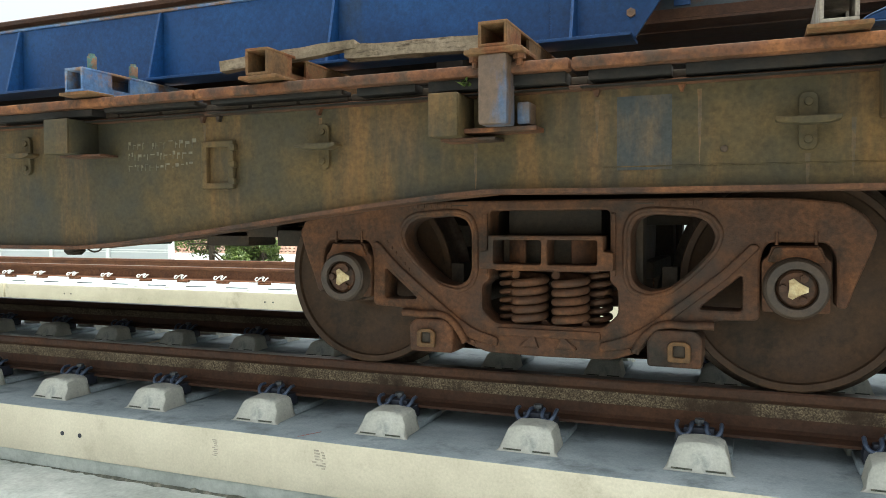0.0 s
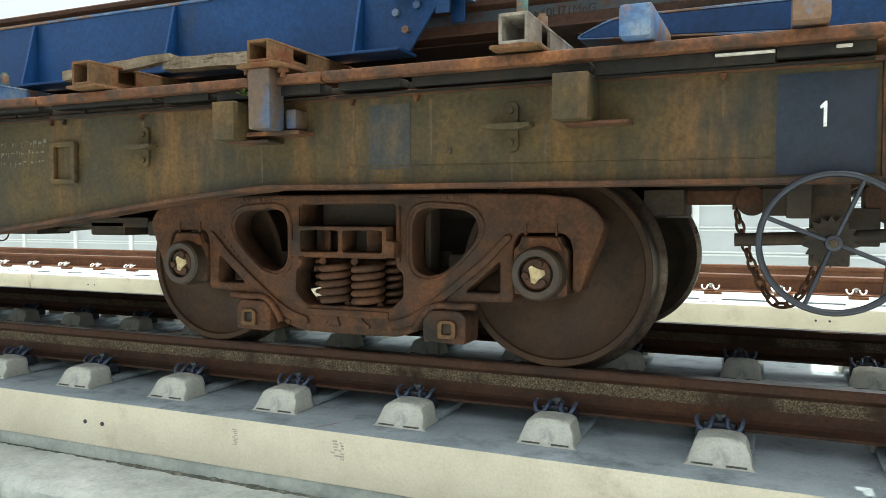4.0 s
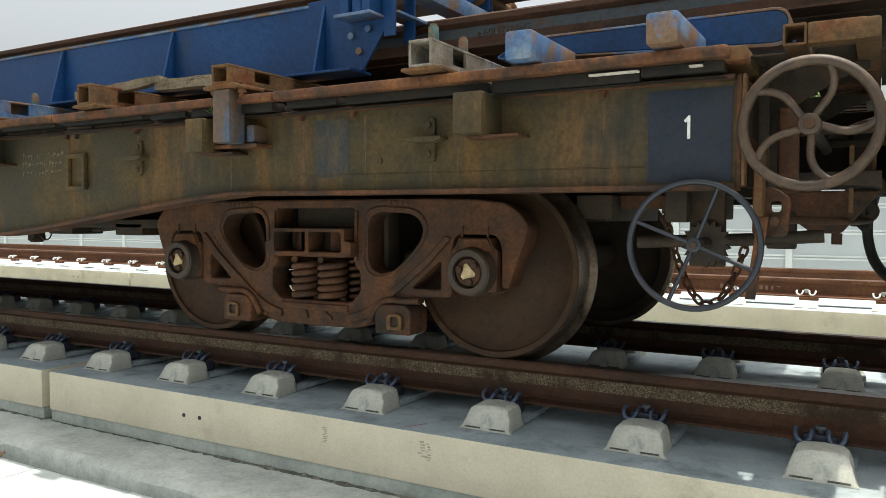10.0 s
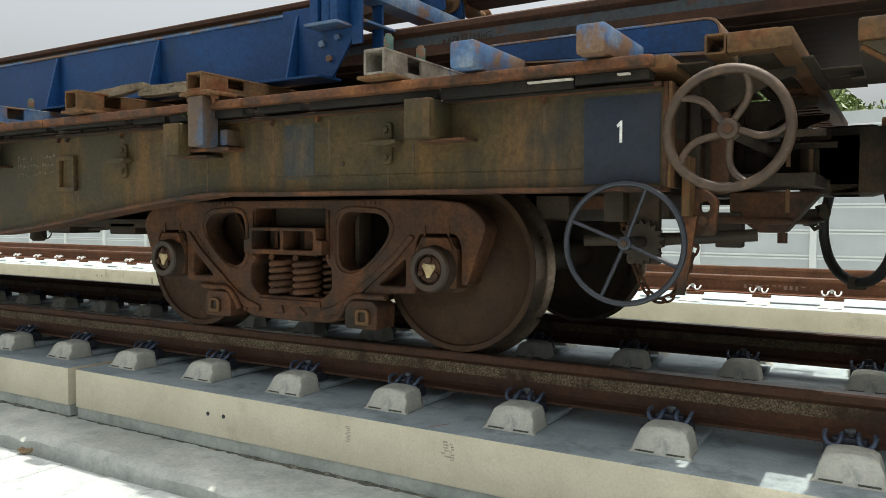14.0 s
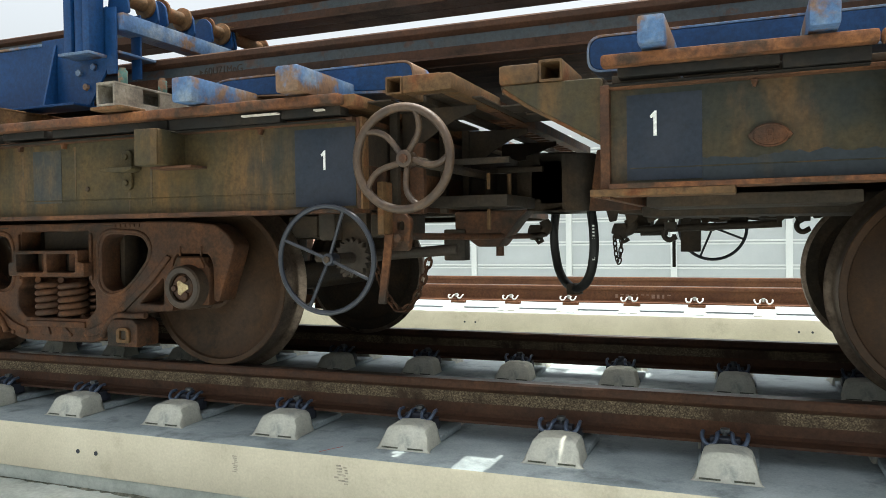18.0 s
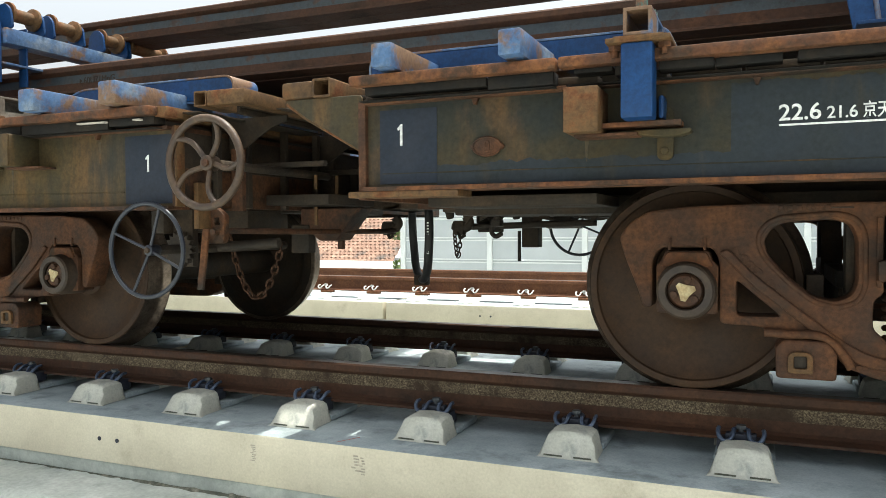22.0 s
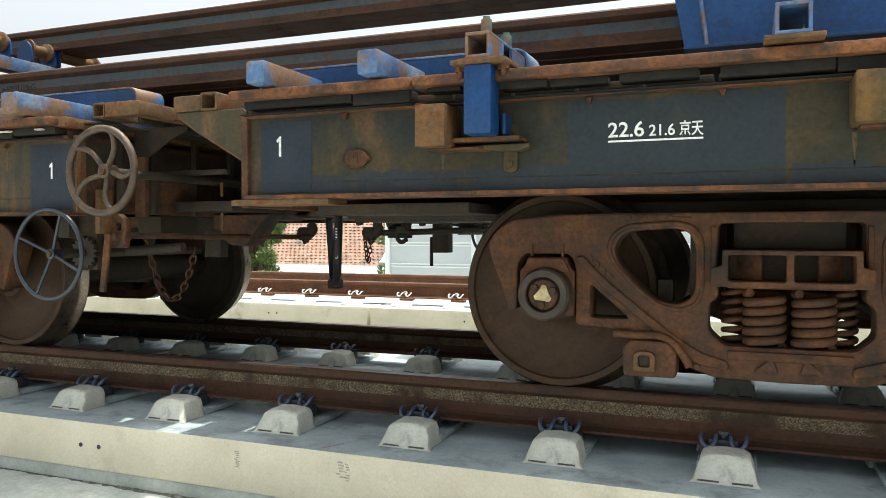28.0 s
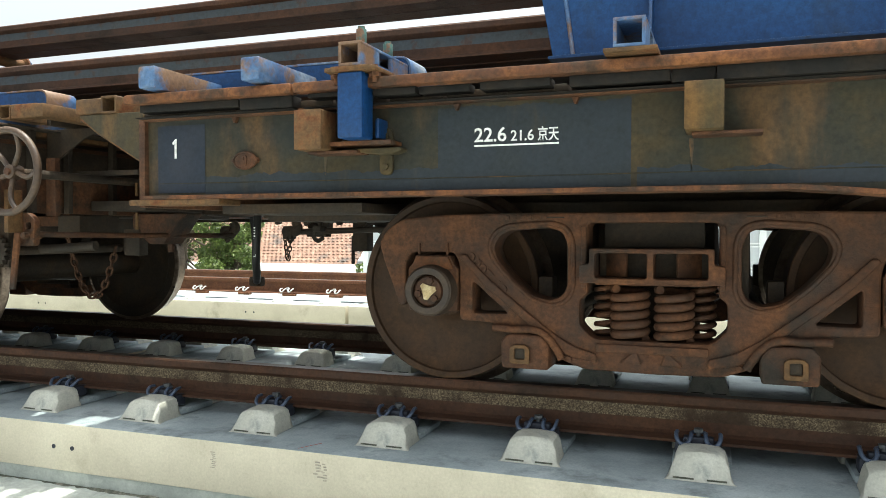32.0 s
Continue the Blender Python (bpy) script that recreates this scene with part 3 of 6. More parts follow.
def side_frame(parent, y_front, out, date=""):
    """Cast side frame; out is -1 for the side at y_front facing -y, and 1 for the opposite one."""
    half = [(0.0, 0.108), (0.25, 0.112), (0.345, 0.145), (0.43, 0.235), (0.50, 0.262), (0.575, 0.266), (0.640, 0.280), (0.763, 0.284), (0.763, 0.500), (0.772, 0.535), (0.790, 0.561),
            (0.968, 0.561), (0.990, 0.535), (1.000, 0.500), (1.000, 0.338), (1.034, 0.334), (1.056, 0.405), (1.102, 0.520), (1.126, 0.600), (1.088, 0.655), (1.018, 0.700), (0.860, 0.716), (0.60, 0.722)]
    edge = rounded(half + [(-u, z) for u, z in reversed(half)][:-1], 0.022, 3)
    win = [(0.614, 0.585), (0.588, 0.632), (0.545, 0.652), (0.390, 0.662), (0.338, 0.645), (0.317, 0.595), (0.317, 0.440), (0.335, 0.398), (0.385, 0.376), (0.455, 0.392), (0.527, 0.452), (0.597, 0.530)]
    tri = [(0.705, 0.446), (0.705, 0.316), (0.556, 0.318)]
    mid = [(-0.238, 0.680), (0.238, 0.680), (0.238, 0.405), (0.268, 0.385), (0.270, 0.285), (0.215, 0.233), (-0.215, 0.233), (-0.270, 0.285), (-0.268, 0.385), (-0.238, 0.405)]
    w = rounded(win, 0.020, 3)
    t3 = rounded(tri, 0.016, 3)
    y_back = y_front - out * 0.125
    sf = part("side_frame", plate([edge, w, mirror_u(w), t3, mirror_u(t3), rounded(mid, 0.02, 3)], *sorted((y_front, y_back)), 0.010, RUST), None, parent,
              "rust-brown cast side frame")
    for s in (1, -1):
        # rounded lip along the upper and outer edge of each window
        lip = [(p[0] * s, y_front - out * 0.003, p[1]) for p in rounded([((u - 0.465) * 1.16 + 0.465, (z - 0.52) * 1.15 + 0.52) for u, z in win], 0.03, 4)]
        part("window_rim", tube([lip], 0.010, RUST, closed=True, res=2), None, sf)
        # flat diagonal tension member standing proud of the web
        bar = [(0.765, 0.545), (0.735, 0.560), (0.640, 0.462), (0.505, 0.352), (0.385, 0.258), (0.300, 0.205), (0.20, 0.176), (0.20, 0.140), (0.310, 0.160), (0.375, 0.200), (0.515, 0.318), (0.648, 0.424)]
        bar = rounded([(u * s, z) for u, z in (bar if s > 0 else bar[::-1])], 0.03, 3)
        part("diagonal_rib", plate([bar], *sorted((y_front - out * 0.002, y_front + out * 0.014)), 0.0065, RUST), None, sf)
        # column guides beside the spring opening, and inner column walls added to darken the windows
        part("column_guide", boxed(*sorted((s * 0.243, s * 0.262)), *sorted((y_front + out * 0.012, y_front)), 0.43, 0.668, 0.005), RUST, sf)
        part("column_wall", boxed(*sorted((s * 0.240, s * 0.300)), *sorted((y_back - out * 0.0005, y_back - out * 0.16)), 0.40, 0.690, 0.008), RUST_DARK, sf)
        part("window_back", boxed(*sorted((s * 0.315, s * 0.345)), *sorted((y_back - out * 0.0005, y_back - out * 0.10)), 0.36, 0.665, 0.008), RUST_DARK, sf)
        # brake beam pocket with its square socket under an arched hood
        px = 0.495 * s
        body = [(0.382, 0.106), (0.572, 0.106), (0.576, 0.215), (0.545, 0.243), (0.412, 0.240), (0.380, 0.200)]
        body = rounded([(u * s, z) for u, z in (body if s > 0 else body[::-1])], 0.014, 3)
        part("pocket", plate([body], *sorted((y_front + out * 0.040, y_front - out * 0.11)), 0.009, RUST), None, sf)
        part("pocket_face", plate([rounded([(px - 0.040, 0.128), (px + 0.040, 0.128), (px + 0.040, 0.190), (px + 0.022, 0.203), (px - 0.022, 0.203), (px - 0.040, 0.190)], 0.008, 2),
                                   rounded([(px - 0.021, 0.145), (px + 0.021, 0.145), (px + 0.021, 0.188), (px - 0.021, 0.188)], 0.008, 3)],
                                  *sorted((y_front + out * 0.0405, y_front + out * 0.056)), 0.003, OCHRE), None, sf, "squared rusty socket")
        # dark plate standing in for the shade inside the socket
        part("socket_core", boxed(px - 0.020, px + 0.020, *sorted((y_front + out * 0.0402, y_front + out * 0.044)), 0.146, 0.187, 0.002), RUST_DARK, sf)
        hood = [(0.612, 0.262), (0.575, 0.262), (0.535, 0.258), (0.43, 0.256), (0.392, 0.232), (0.350, 0.180), (0.335, 0.150)]
        part("pocket_hood", tube([[(u * s, y_front + out * 0.020, z) for u, z in hood]], 0.016, RUST, res=2, smooth_path=True), None, sf)
        for z, u in ((0.150, 0.10), (0.150, 0.31)):
            part("casting_boss", rod((u * s, y_front, z), (u * s, y_front + out * 0.008, z), 0.012, 10, 0.003), RUST, sf)
        gusset = [(0.035, 0.145), (0.115, 0.145), (0.055, 0.200)]
        part("corner_gusset", plate([[(u * s, z) for u, z in (gusset if s > 0 else gusset[::-1])]], *sorted((y_front - out * 0.002, y_front + out * 0.010)), 0.003, RUST), None, sf)
        # raised casting marks, worn past reading
        marks = bmesh.new()
        for k in range(6):
            u = 0.40 + 0.030 * k
            box(marks, *sorted((s * u, s * (u + 0.018))), *sorted((y_front - out * 0.001, y_front + out * 0.004)), 0.694, 0.711, 0.002)
        part("cast_lettering", marks, RUST, sf)
        # raised dark strip standing in for a slot's shade
        part("edge_slot", boxed(*sorted((s * 0.33, s * 0.41)), *sorted((y_front - out * 0.001, y_front + out * 0.0025)), 0.700, 0.705, 0.001), RUST_DARK, sf)
    if date:
        me = lettering(date, 0.066, (0, 0, 0), RUST, 0.005, bold=0.0018)
        me.transform(Matrix.Translation((-0.742, y_front + out * 0.003, 0.532)) @ Matrix.Rotation(radians(44), 4, 'Y') @ Matrix.Diagonal((1.0, 1, 1, 1)))
        part("casting_date", me, None, sf, "raised casting date 2007-12")
        return sf
    dots = bmesh.new()
    for k in range(7):
        box(dots, -0.70 + 0.020 * k, -0.688 + 0.020 * k, *sorted((y_front, y_front + out * 0.005)), 0.545 - 0.0225 * k, 0.560 - 0.0225 * k, 0.002)
    part("cast_line", dots, RUST, sf)
    return sf


def spring(parent, u, y, z0=0.2165, z1=0.445, r=0.060, wire=0.0165, turns=5.6):
    pts = []
    n = int(turns * 16)
    for k in range(n + 1):
        t = k / n
        zz = z0 + wire + (z1 - z0 - 2 * wire) * t
        pts.append((u + r * math.cos(2 * math.pi * turns * t), y + r * math.sin(2 * math.pi * turns * t), zz))
    return part("coil_spring", tube([pts], wire, RUST, res=2), None, parent, "dusty brown coil spring")


def wheelset(parent, u):
    ws = thing("wheelset", "", "")
    del_keys = [k for k in ("label", "category") if k in ws]
    for k in del_keys:
        del ws[k]
    ws.parent = parent
    ws.matrix_basis = pose(u, 0, WHEEL_R)
    WHEELSETS.append((ws, u))
    prof = [(0.0, -0.075), (0.105, -0.075), (0.120, -0.066), (0.130, -0.040), (0.160, -0.012), (0.22, 0.008), (0.30, 0.006), (0.352, -0.010), (0.369, -0.020),
            (0.374, -0.034), (0.397, -0.038), (0.402, -0.033)]
    tread = [(0.402, -0.033), (0.4035, -0.010), (0.4050, 0.02), (0.4080, 0.055), (0.416, 0.070), (0.434, 0.082), (0.442, 0.092), (0.437, 0.101), (0.415, 0.105)]
    back = [(0.415, 0.105), (0.355, 0.103), (0.330, 0.080), (0.25, 0.065), (0.16, 0.075), (0.12, 0.095), (0.08, 0.097)]
    for side in (0, 1):
        m = Matrix.Translation((0, GAUGE + 0.060 if side else 0, 0)) @ (Matrix.Diagonal((1, -1, 1, 1)) if side else Matrix.Identity(4))
        bm = lathe(prof, 64)
        for ring in (tread, back):
            b2 = lathe(ring, 64)
            me = bpy.data.meshes.new("tmp")
            b2.to_mesh(me)
            b2.free()
            n0 = len(bm.faces)
            bm.from_mesh(me)
            bm.faces.ensure_lookup_table()
            for f in bm.faces[n0:]:
                f.material_index = 1 if ring is tread else 2
            bpy.data.meshes.remove(me)
        bmesh.ops.remove_doubles(bm, verts=bm.verts, dist=0.0003)
        bmesh.ops.transform(bm, matrix=m, verts=bm.verts)
        bmesh.ops.recalc_face_normals(bm, faces=bm.faces)
        # the back takes the darker steel, its shade painted in
        part("wheel", bm, [WHEEL, TREAD, RUST_DARK], ws, "brown disc wheel with a bright tread", smooth=35)
    part("axle", cyl(rod((0, -0.09, 0), (0, GAUGE + 0.09, 0), 0.085, 24), (0, -0.235, 0), (0, -0.08, 0), 0.062, 20), RUST_DARK, ws)
    cap = lathe([(0.0, -0.286), (0.020, -0.286), (0.056, -0.283), (0.064, -0.274), (0.064, -0.234), (0.0, -0.234)], 32)
    part("axle_end_cap", cap, RUST, ws, "rusty axle end cap")
    for k in range(3):
        a = 2 * math.pi * k / 3 + 1.0
        x, z = 0.043 * math.cos(a), 0.043 * math.sin(a)
        part("cap_bolt", rod((x, -0.280, z), (x, -0.297, z), 0.0150, 6, 0.002), RUST, ws)
    star = []
    for k in range(6):
        a = math.pi * k / 3 + 1.0
        r = 0.038 if k % 2 else 0.024
        for d in (-0.22, 0.22):
            star.append((r * math.cos(a + d), r * math.sin(a + d)))
    part("locking_plate", plate([star], -0.2905, -0.2850, 0.0015, BRASS), None, ws, "scraped yellow star-shaped locking plate")
    return ws


def adapter(parent, u, y_front, out):
    """Bearing adapter in the pedestal with the bearing's outer ring."""
    ad = part("bearing_adapter", plate([rounded([(u - 0.078, 0.550), (u + 0.078, 0.550), (u + 0.088, 0.516), (u + 0.110, 0.496), (u + 0.108, 0.318), (u - 0.108, 0.318), (u - 0.110, 0.496), (u - 0.088, 0.516)], 0.012, 3)],
                                         *sorted((y_front + out * 0.010, y_front - out * 0.10)), 0.006, RUST), None, parent, "rusty bearing adapter")
    part("crown", plate([rounded([(u - 0.094, 0.492), (u + 0.094, 0.492), (u + 0.070, 0.546), (u - 0.070, 0.546)], 0.012, 3)], *sorted((y_front + out * 0.022, y_front)), 0.005, RUST_BRIGHT), None, ad, "orange rusty crown")
    ring = lathe([(0.066, -0.318), (0.070, -0.331), (0.094, -0.331), (0.102, -0.322), (0.103, -0.285), (0.108, -0.275), (0.108, -0.16), (0.066, -0.16)], 40)
    bmesh.ops.transform(ring, matrix=pose(u, 0.036, WHEEL_R), verts=ring.verts)
    if out > 0:
        bmesh.ops.transform(ring, matrix=Matrix.Translation((0, GAUGE, 0)) @ Matrix.Diagonal((1, -1, 1, 1)), verts=ring.verts)
        bmesh.ops.reverse_faces(ring, faces=ring.faces)
    part("bearing_ring", ring, BEARING, ad, "dark greasy bearing ring")
    for s in (-1, 1):
        part("retainer_bolt", rod((u + 0.062 * s, y_front + out * 0.003, 0.552), (u + 0.062 * s, y_front + out * 0.003, 0.598), 0.006, 8), RUST, ad)
    return ad


def bogie(x, date=""):
    bg = thing("bogie", "rust-brown two-axle freight bogie standing on the rails", "bogie", "bogies", pose(x, 0, 0))
    for y_front, out in ((-0.220, -1), (GAUGE + 0.220, 1)):
        side_frame(bg, y_front, out, date if out < 0 else "")
        for u in (-AXLE, AXLE):
            adapter(bg, u, y_front, out)
        for u, y in ((-0.081, 0.040), (0.081, 0.040)):
            spring(bg, u, y_front - out * y)
        for u in (-0.182, 0.182):
            spring(bg, u, y_front - out * 0.115, r=0.040, wire=0.011, turns=6)
        # dark plate added behind the springs in place of the shade there
        part("spring_plank", boxed(-0.170, 0.170, *sorted((y_front - out * 0.165, y_front - out * 0.185)), 0.217, 0.445, 0.004), RUST_DARK, bg)
        part("spring_seat", boxed(-0.205, 0.205, *sorted((y_front + out * 0.012, y_front - out * 0.20)), 0.185, 0.2165, 0.006), RUST, bg)
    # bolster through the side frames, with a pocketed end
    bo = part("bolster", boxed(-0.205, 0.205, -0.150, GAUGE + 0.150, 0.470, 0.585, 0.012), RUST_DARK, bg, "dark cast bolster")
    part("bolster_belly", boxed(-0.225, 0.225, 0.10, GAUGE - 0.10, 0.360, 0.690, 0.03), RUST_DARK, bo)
    for y_front, out in ((-0.220, -1), (GAUGE + 0.220, 1)):
        o = rounded([(-0.262, 0.452), (0.262, 0.452), (0.262, 0.520), (0.224, 0.526), (0.224, 0.584), (-0.224, 0.584), (-0.224, 0.526), (-0.262, 0.520)], 0.008, 2)
        h1 = rounded([(-0.203, 0.472), (-0.012, 0.472), (-0.012, 0.566), (-0.203, 0.566)], 0.012, 3)
        h2 = rounded([(0.012, 0.472), (0.203, 0.472), (0.203, 0.566), (0.012, 0.566)], 0.012, 3)
        part("bolster_end", plate([o, h1, h2], *sorted((y_front + out * 0.062, y_front - out * 0.060)), 0.005, RUST), None, bo, "rusty bolster end with two pockets")
        for s in (-1, 1):
            # sloped webs seen inside the two pockets
            m = Matrix.Translation((s * 0.150, (y_front - out * 0.055), 0)) @ Matrix.Rotation(-s * out * 0.7, 4, 'Z')
            part("pocket_web", boxed(-0.075, 0.075, -0.006, 0.006, 0.474, 0.564, 0.002, m), RUST, bo)
        part("spring_cap", boxed(-0.205, 0.205, *sorted((y_front + out * 0.03, y_front - out * 0.18)), 0.4452, 0.4515, 0.002), RUST, bo)
        part("side_bearer", boxed(-0.190, 0.190, *sorted((y_front - out * 0.10, y_front - out * 0.30)), 0.585, 0.690, 0.01), RUST_DARK, bo)
    part("centre_bowl", rod((0, GAUGE / 2, 0.685), (0, GAUGE / 2, 0.72), 0.19, 24), RUST_DARK, bo)
    # brake beams between the wheels, with truss bars and levers added to block light through the windows
    for s in (-1, 1):
        bb = part("brake_beam", tube([[(s * 0.42, -0.05, 0.30), (s * 0.34, GAUGE / 2, 0.34), (s * 0.42, GAUGE + 0.05, 0.30)]], 0.042, RUST_DARK, res=2), None, bg)
        part("truss_bar", boxed(*sorted((s * 0.30, s * 0.36)), 0.10, GAUGE - 0.10, 0.40, 0.47, 0.01), RUST_DARK, bb)
        part("brake_lever", plate([[(s * 0.33 - 0.05, 0.25), (s * 0.33 + 0.05, 0.25), (s * 0.33 + 0.04, 0.66), (s * 0.33 - 0.04, 0.66)]], GAUGE / 2 - 0.012, GAUGE / 2 + 0.012, 0.003, RUST_DARK), None, bb)
        for y in (-0.01, GAUGE + 0.01):
            part("brake_shoe", boxed(s * 0.44 - 0.03, s * 0.44 + 0.03, y - 0.045, y + 0.045, 0.22, 0.46, 0.01), RUST_DARK, bg)
    for u in (-AXLE, AXLE):
        wheelset(bg, u)
    TRAIN.append(bg)
    return bg


bogie(BOGIE_X)
bogie(5.634, "2007-12")

# ---- wagons ----
BEAM_Y = -0.612
Y_FAR = GAUGE - BEAM_Y


def side_sill(parent, bottom, x0, x1, z_top, name="side_sill", far=False, paint=None):
    """Deep side beam: web with a sagging lower edge, flange plates along both edges. bottom: (x, z) from x0 to x1."""
    sgn = 1 if far else -1
    yw = Y_FAR if far else BEAM_Y
    web = [(x0, z_top), *[(x, z + 0.006) for x, z in bottom], (x1, z_top)]
    sill = part(name, plate([web], *sorted((yw, yw - sgn * 0.012)), 0.001, paint or BEAM), None, parent, "olive-brown rust-washed side sill" if paint is None else "dark slate rust-washed side sill")
    bm = bmesh.new()
    rows = []
    for x, z in bottom:
        rows.append([bm.verts.new((x, yw + sgn * 0.045, z - 0.010)), bm.verts.new((x, yw + sgn * 0.045, z + 0.006)), bm.verts.new((x, yw - sgn * 0.10, z + 0.006)), bm.verts.new((x, yw - sgn * 0.10, z - 0.010))])
    for a, b in zip(rows, rows[1:]):
        for i in range(4):
            bm.faces.new((a[i], a[(i + 1) % 4], b[(i + 1) % 4], b[i]))
    bm.faces.new(rows[0])
    bm.faces.new(rows[-1][::-1])
    bmesh.ops.recalc_face_normals(bm, faces=bm.faces)
    part("bottom_flange", bm, (RUST if paint is None else RUST_BRIGHT) if not far else RUST_DARK, sill, "rusty lower flange", smooth=20)
    part("top_flange", boxed(x0, x1, *sorted((yw + sgn * 0.045, yw - sgn * 0.08)), z_top, z_top + 0.014, 0.003), RUST, sill)
    return sill


def curve_down(xa, za, xb, zb, n=10):
    """An easing line between two heights."""
    out = []
    for k in range(n + 1):
        t = k / n
        e = t * t * (3 - 2 * t) * 0.35 + t * 0.65
        out.append((xa + (xb - xa) * t, za + (zb - za) * e))
    return out


def lug(parent, x, z, depth=0.05):
    """Bolted tie-down cleat: oval backing plate with two bolts and a tapered bar."""
    o = part("tie_down_cleat", plate([rounded([(x - 0.026, z - 0.085), (x + 0.026, z - 0.085), (x + 0.026, z + 0.085), (x - 0.026, z + 0.085)], 0.026, 5)], BEAM_Y - 0.016, BEAM_Y - 0.0005, 0.003, BEAM), None, parent, "weathered bolted tie-down cleat")
    for dz in (-0.055, 0.055):
        part("bolt", rod((x, BEAM_Y - 0.016, z + dz), (x, BEAM_Y - 0.026, z + dz), 0.013, 8, 0.003), BEAM, o)
    part("cleat_bar", plate([rounded([(x - 0.09, z - 0.004), (x - 0.02, z - 0.014), (x + 0.05, z - 0.014), (x + 0.085, z - 0.004), (x + 0.085, z + 0.008), (x - 0.09, z + 0.008)], 0.005, 2)], BEAM_Y - 0.075, BEAM_Y - 0.016, 0.003, BEAM), None, o)
    return o


def stake_pocket(parent, x, z, w=0.105, h=0.145, mat=None, shelf=0.11):
    """Folded steel stake pocket standing off the sill, with a foot shelf."""
    o = part("stake_pocket", hollow(x - w / 2, x + w / 2, BEAM_Y - 0.155, BEAM_Y - 0.0005, z - h / 2, z + h / 2, 0.010, 'y', 0.005), mat or BEAM, parent, "weathered steel stake pocket")
    part("front_plate", boxed(x - w / 2 + 0.001, x + w / 2 - 0.001, BEAM_Y - 0.163, BEAM_Y - 0.1555, z - h / 2 + 0.001, z + h / 2 - 0.001, 0.003), mat or BEAM, o)
    part("foot_shelf", boxed(x - w / 2 + 0.02, x + w / 2 + shelf, BEAM_Y - 0.10, BEAM_Y - 0.0005, z - h / 2 - 0.010, z - h / 2 - 0.0005, 0.002), RUST, o)
    return o


def wagon(name_label, bottom, x0, x1, z_top, paint=None):
    w = thing("flat_wagon", name_label, "flat wagon", "flat wagons")
    side_sill(w, bottom, x0, x1, z_top, paint=paint)
    side_sill(w, bottom, x0, x1, z_top, far=True, paint=paint)
    # centre sill and cross bearers
    part("centre_sill", boxed(x0, x1, 0.58, 0.92, z_top - 0.33, z_top - 0.02, 0.006), RUST_DARK, w)
    n = int((x1 - x0) / 1.1)
    for k in range(n + 1):
        x = x0 + 0.03 + (x1 - x0 - 0.06) * k / n
        part("cross_bearer", boxed(x - 0.05, x + 0.05, BEAM_Y + 0.013, 0.579, z_top - 0.16, z_top - 0.005, 0.003), RUST_DARK, w)
        part("cross_bearer", boxed(x - 0.05, x + 0.05, 0.921, Y_FAR - 0.013, z_top - 0.16, z_top - 0.005, 0.003), RUST_DARK, w)
    # plate added under the boards to stop sun leaking through their gaps
    part("deck_plate", boxed(x0 + 0.001, x1 - 0.001, BEAM_Y + 0.0, Y_FAR - 0.0, z_top + 0.0141, z_top + 0.018, 0.0), RUST_DARK, w)
    # deck planks across, then packing and the rusty edge strip
    deck = part("deck_board", boxed(0, 0.205, BEAM_Y - 0.030, Y_FAR + 0.030, 0, 0.024, 0.003), RUST_DARK, w, at=pose(x0 + 0.01, 0, z_top + 0.0186))
    k = 1
    while x0 + 0.01 + 0.22 * (k + 1) < x1:
        part("deck_board", deck.data, None, w, at=pose(x0 + 0.01 + 0.22 * k, 0, z_top + 0.0186))
        k += 1
    TRAIN.append(w)
    return w


A_BOTTOM = [(-9.6, 0.533), (-1.30, 0.533), *curve_down(-1.22, 0.535, 0.62, 0.741, 12), (1.0, 0.737), (2.705, 0.733)]
wagon_a = wagon("olive-brown flat wagon with a fish-bellied side sill carrying rails", A_BOTTOM, -9.6, 2.705, 1.062)
B_BOTTOM = [(3.638, 0.786), (6.0, 0.786), *[(x, z) for x, z in reversed([(9.32 - u + 3.0 - 3.34, z + 0.048) for u, z in curve_down(1.0, 0.535, 2.90, 0.738, 12)])], (16.5, 0.583)]
wagon_b = wagon("weathered dark flat wagon with stencilled white numbers carrying rails", B_BOTTOM, 3.638, 16.5, 1.098, BEAM_B)


def edge_strip(x0, x1, z, cuts, y=-0.745):
    """Rusty steel kerb strips along the deck edge, butted end to end with dark packing under them."""
    xs = [x0, *cuts, x1]
    for a, b in zip(xs, xs[1:]):
        k = thing("edge_strip", "rusty steel edge strip along the wagon deck", "steel strip", "edge strips")
        bm = boxed(a + 0.003, b - 0.003, y, y + 0.060, z, z + 0.038, 0.011)
        part("bar", bm, RUST_BRIGHT, k)
        x = a + 0.05
        rnd = random.Random(int(a * 100))
        while x < b - 0.2:
            l = 0.10 + 0.55 * rnd.random() ** 1.5
            h = 0.014 + 0.030 * rnd.random()
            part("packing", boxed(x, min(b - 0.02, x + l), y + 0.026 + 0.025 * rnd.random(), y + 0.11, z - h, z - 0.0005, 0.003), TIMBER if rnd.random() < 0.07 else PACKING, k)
            x += l + 0.004 + 0.06 * rnd.random() ** 2
        # thin black sheet that paints the shaded gap below the strip
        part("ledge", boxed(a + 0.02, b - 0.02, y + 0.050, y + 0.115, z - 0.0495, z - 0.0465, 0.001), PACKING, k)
        TRAIN.append(k)


edge_strip(-9.5, 2.70, 1.112, [-4.4, -0.545, 0.92])
edge_strip(3.625, 16.4, 1.152, [4.40, 8.9])


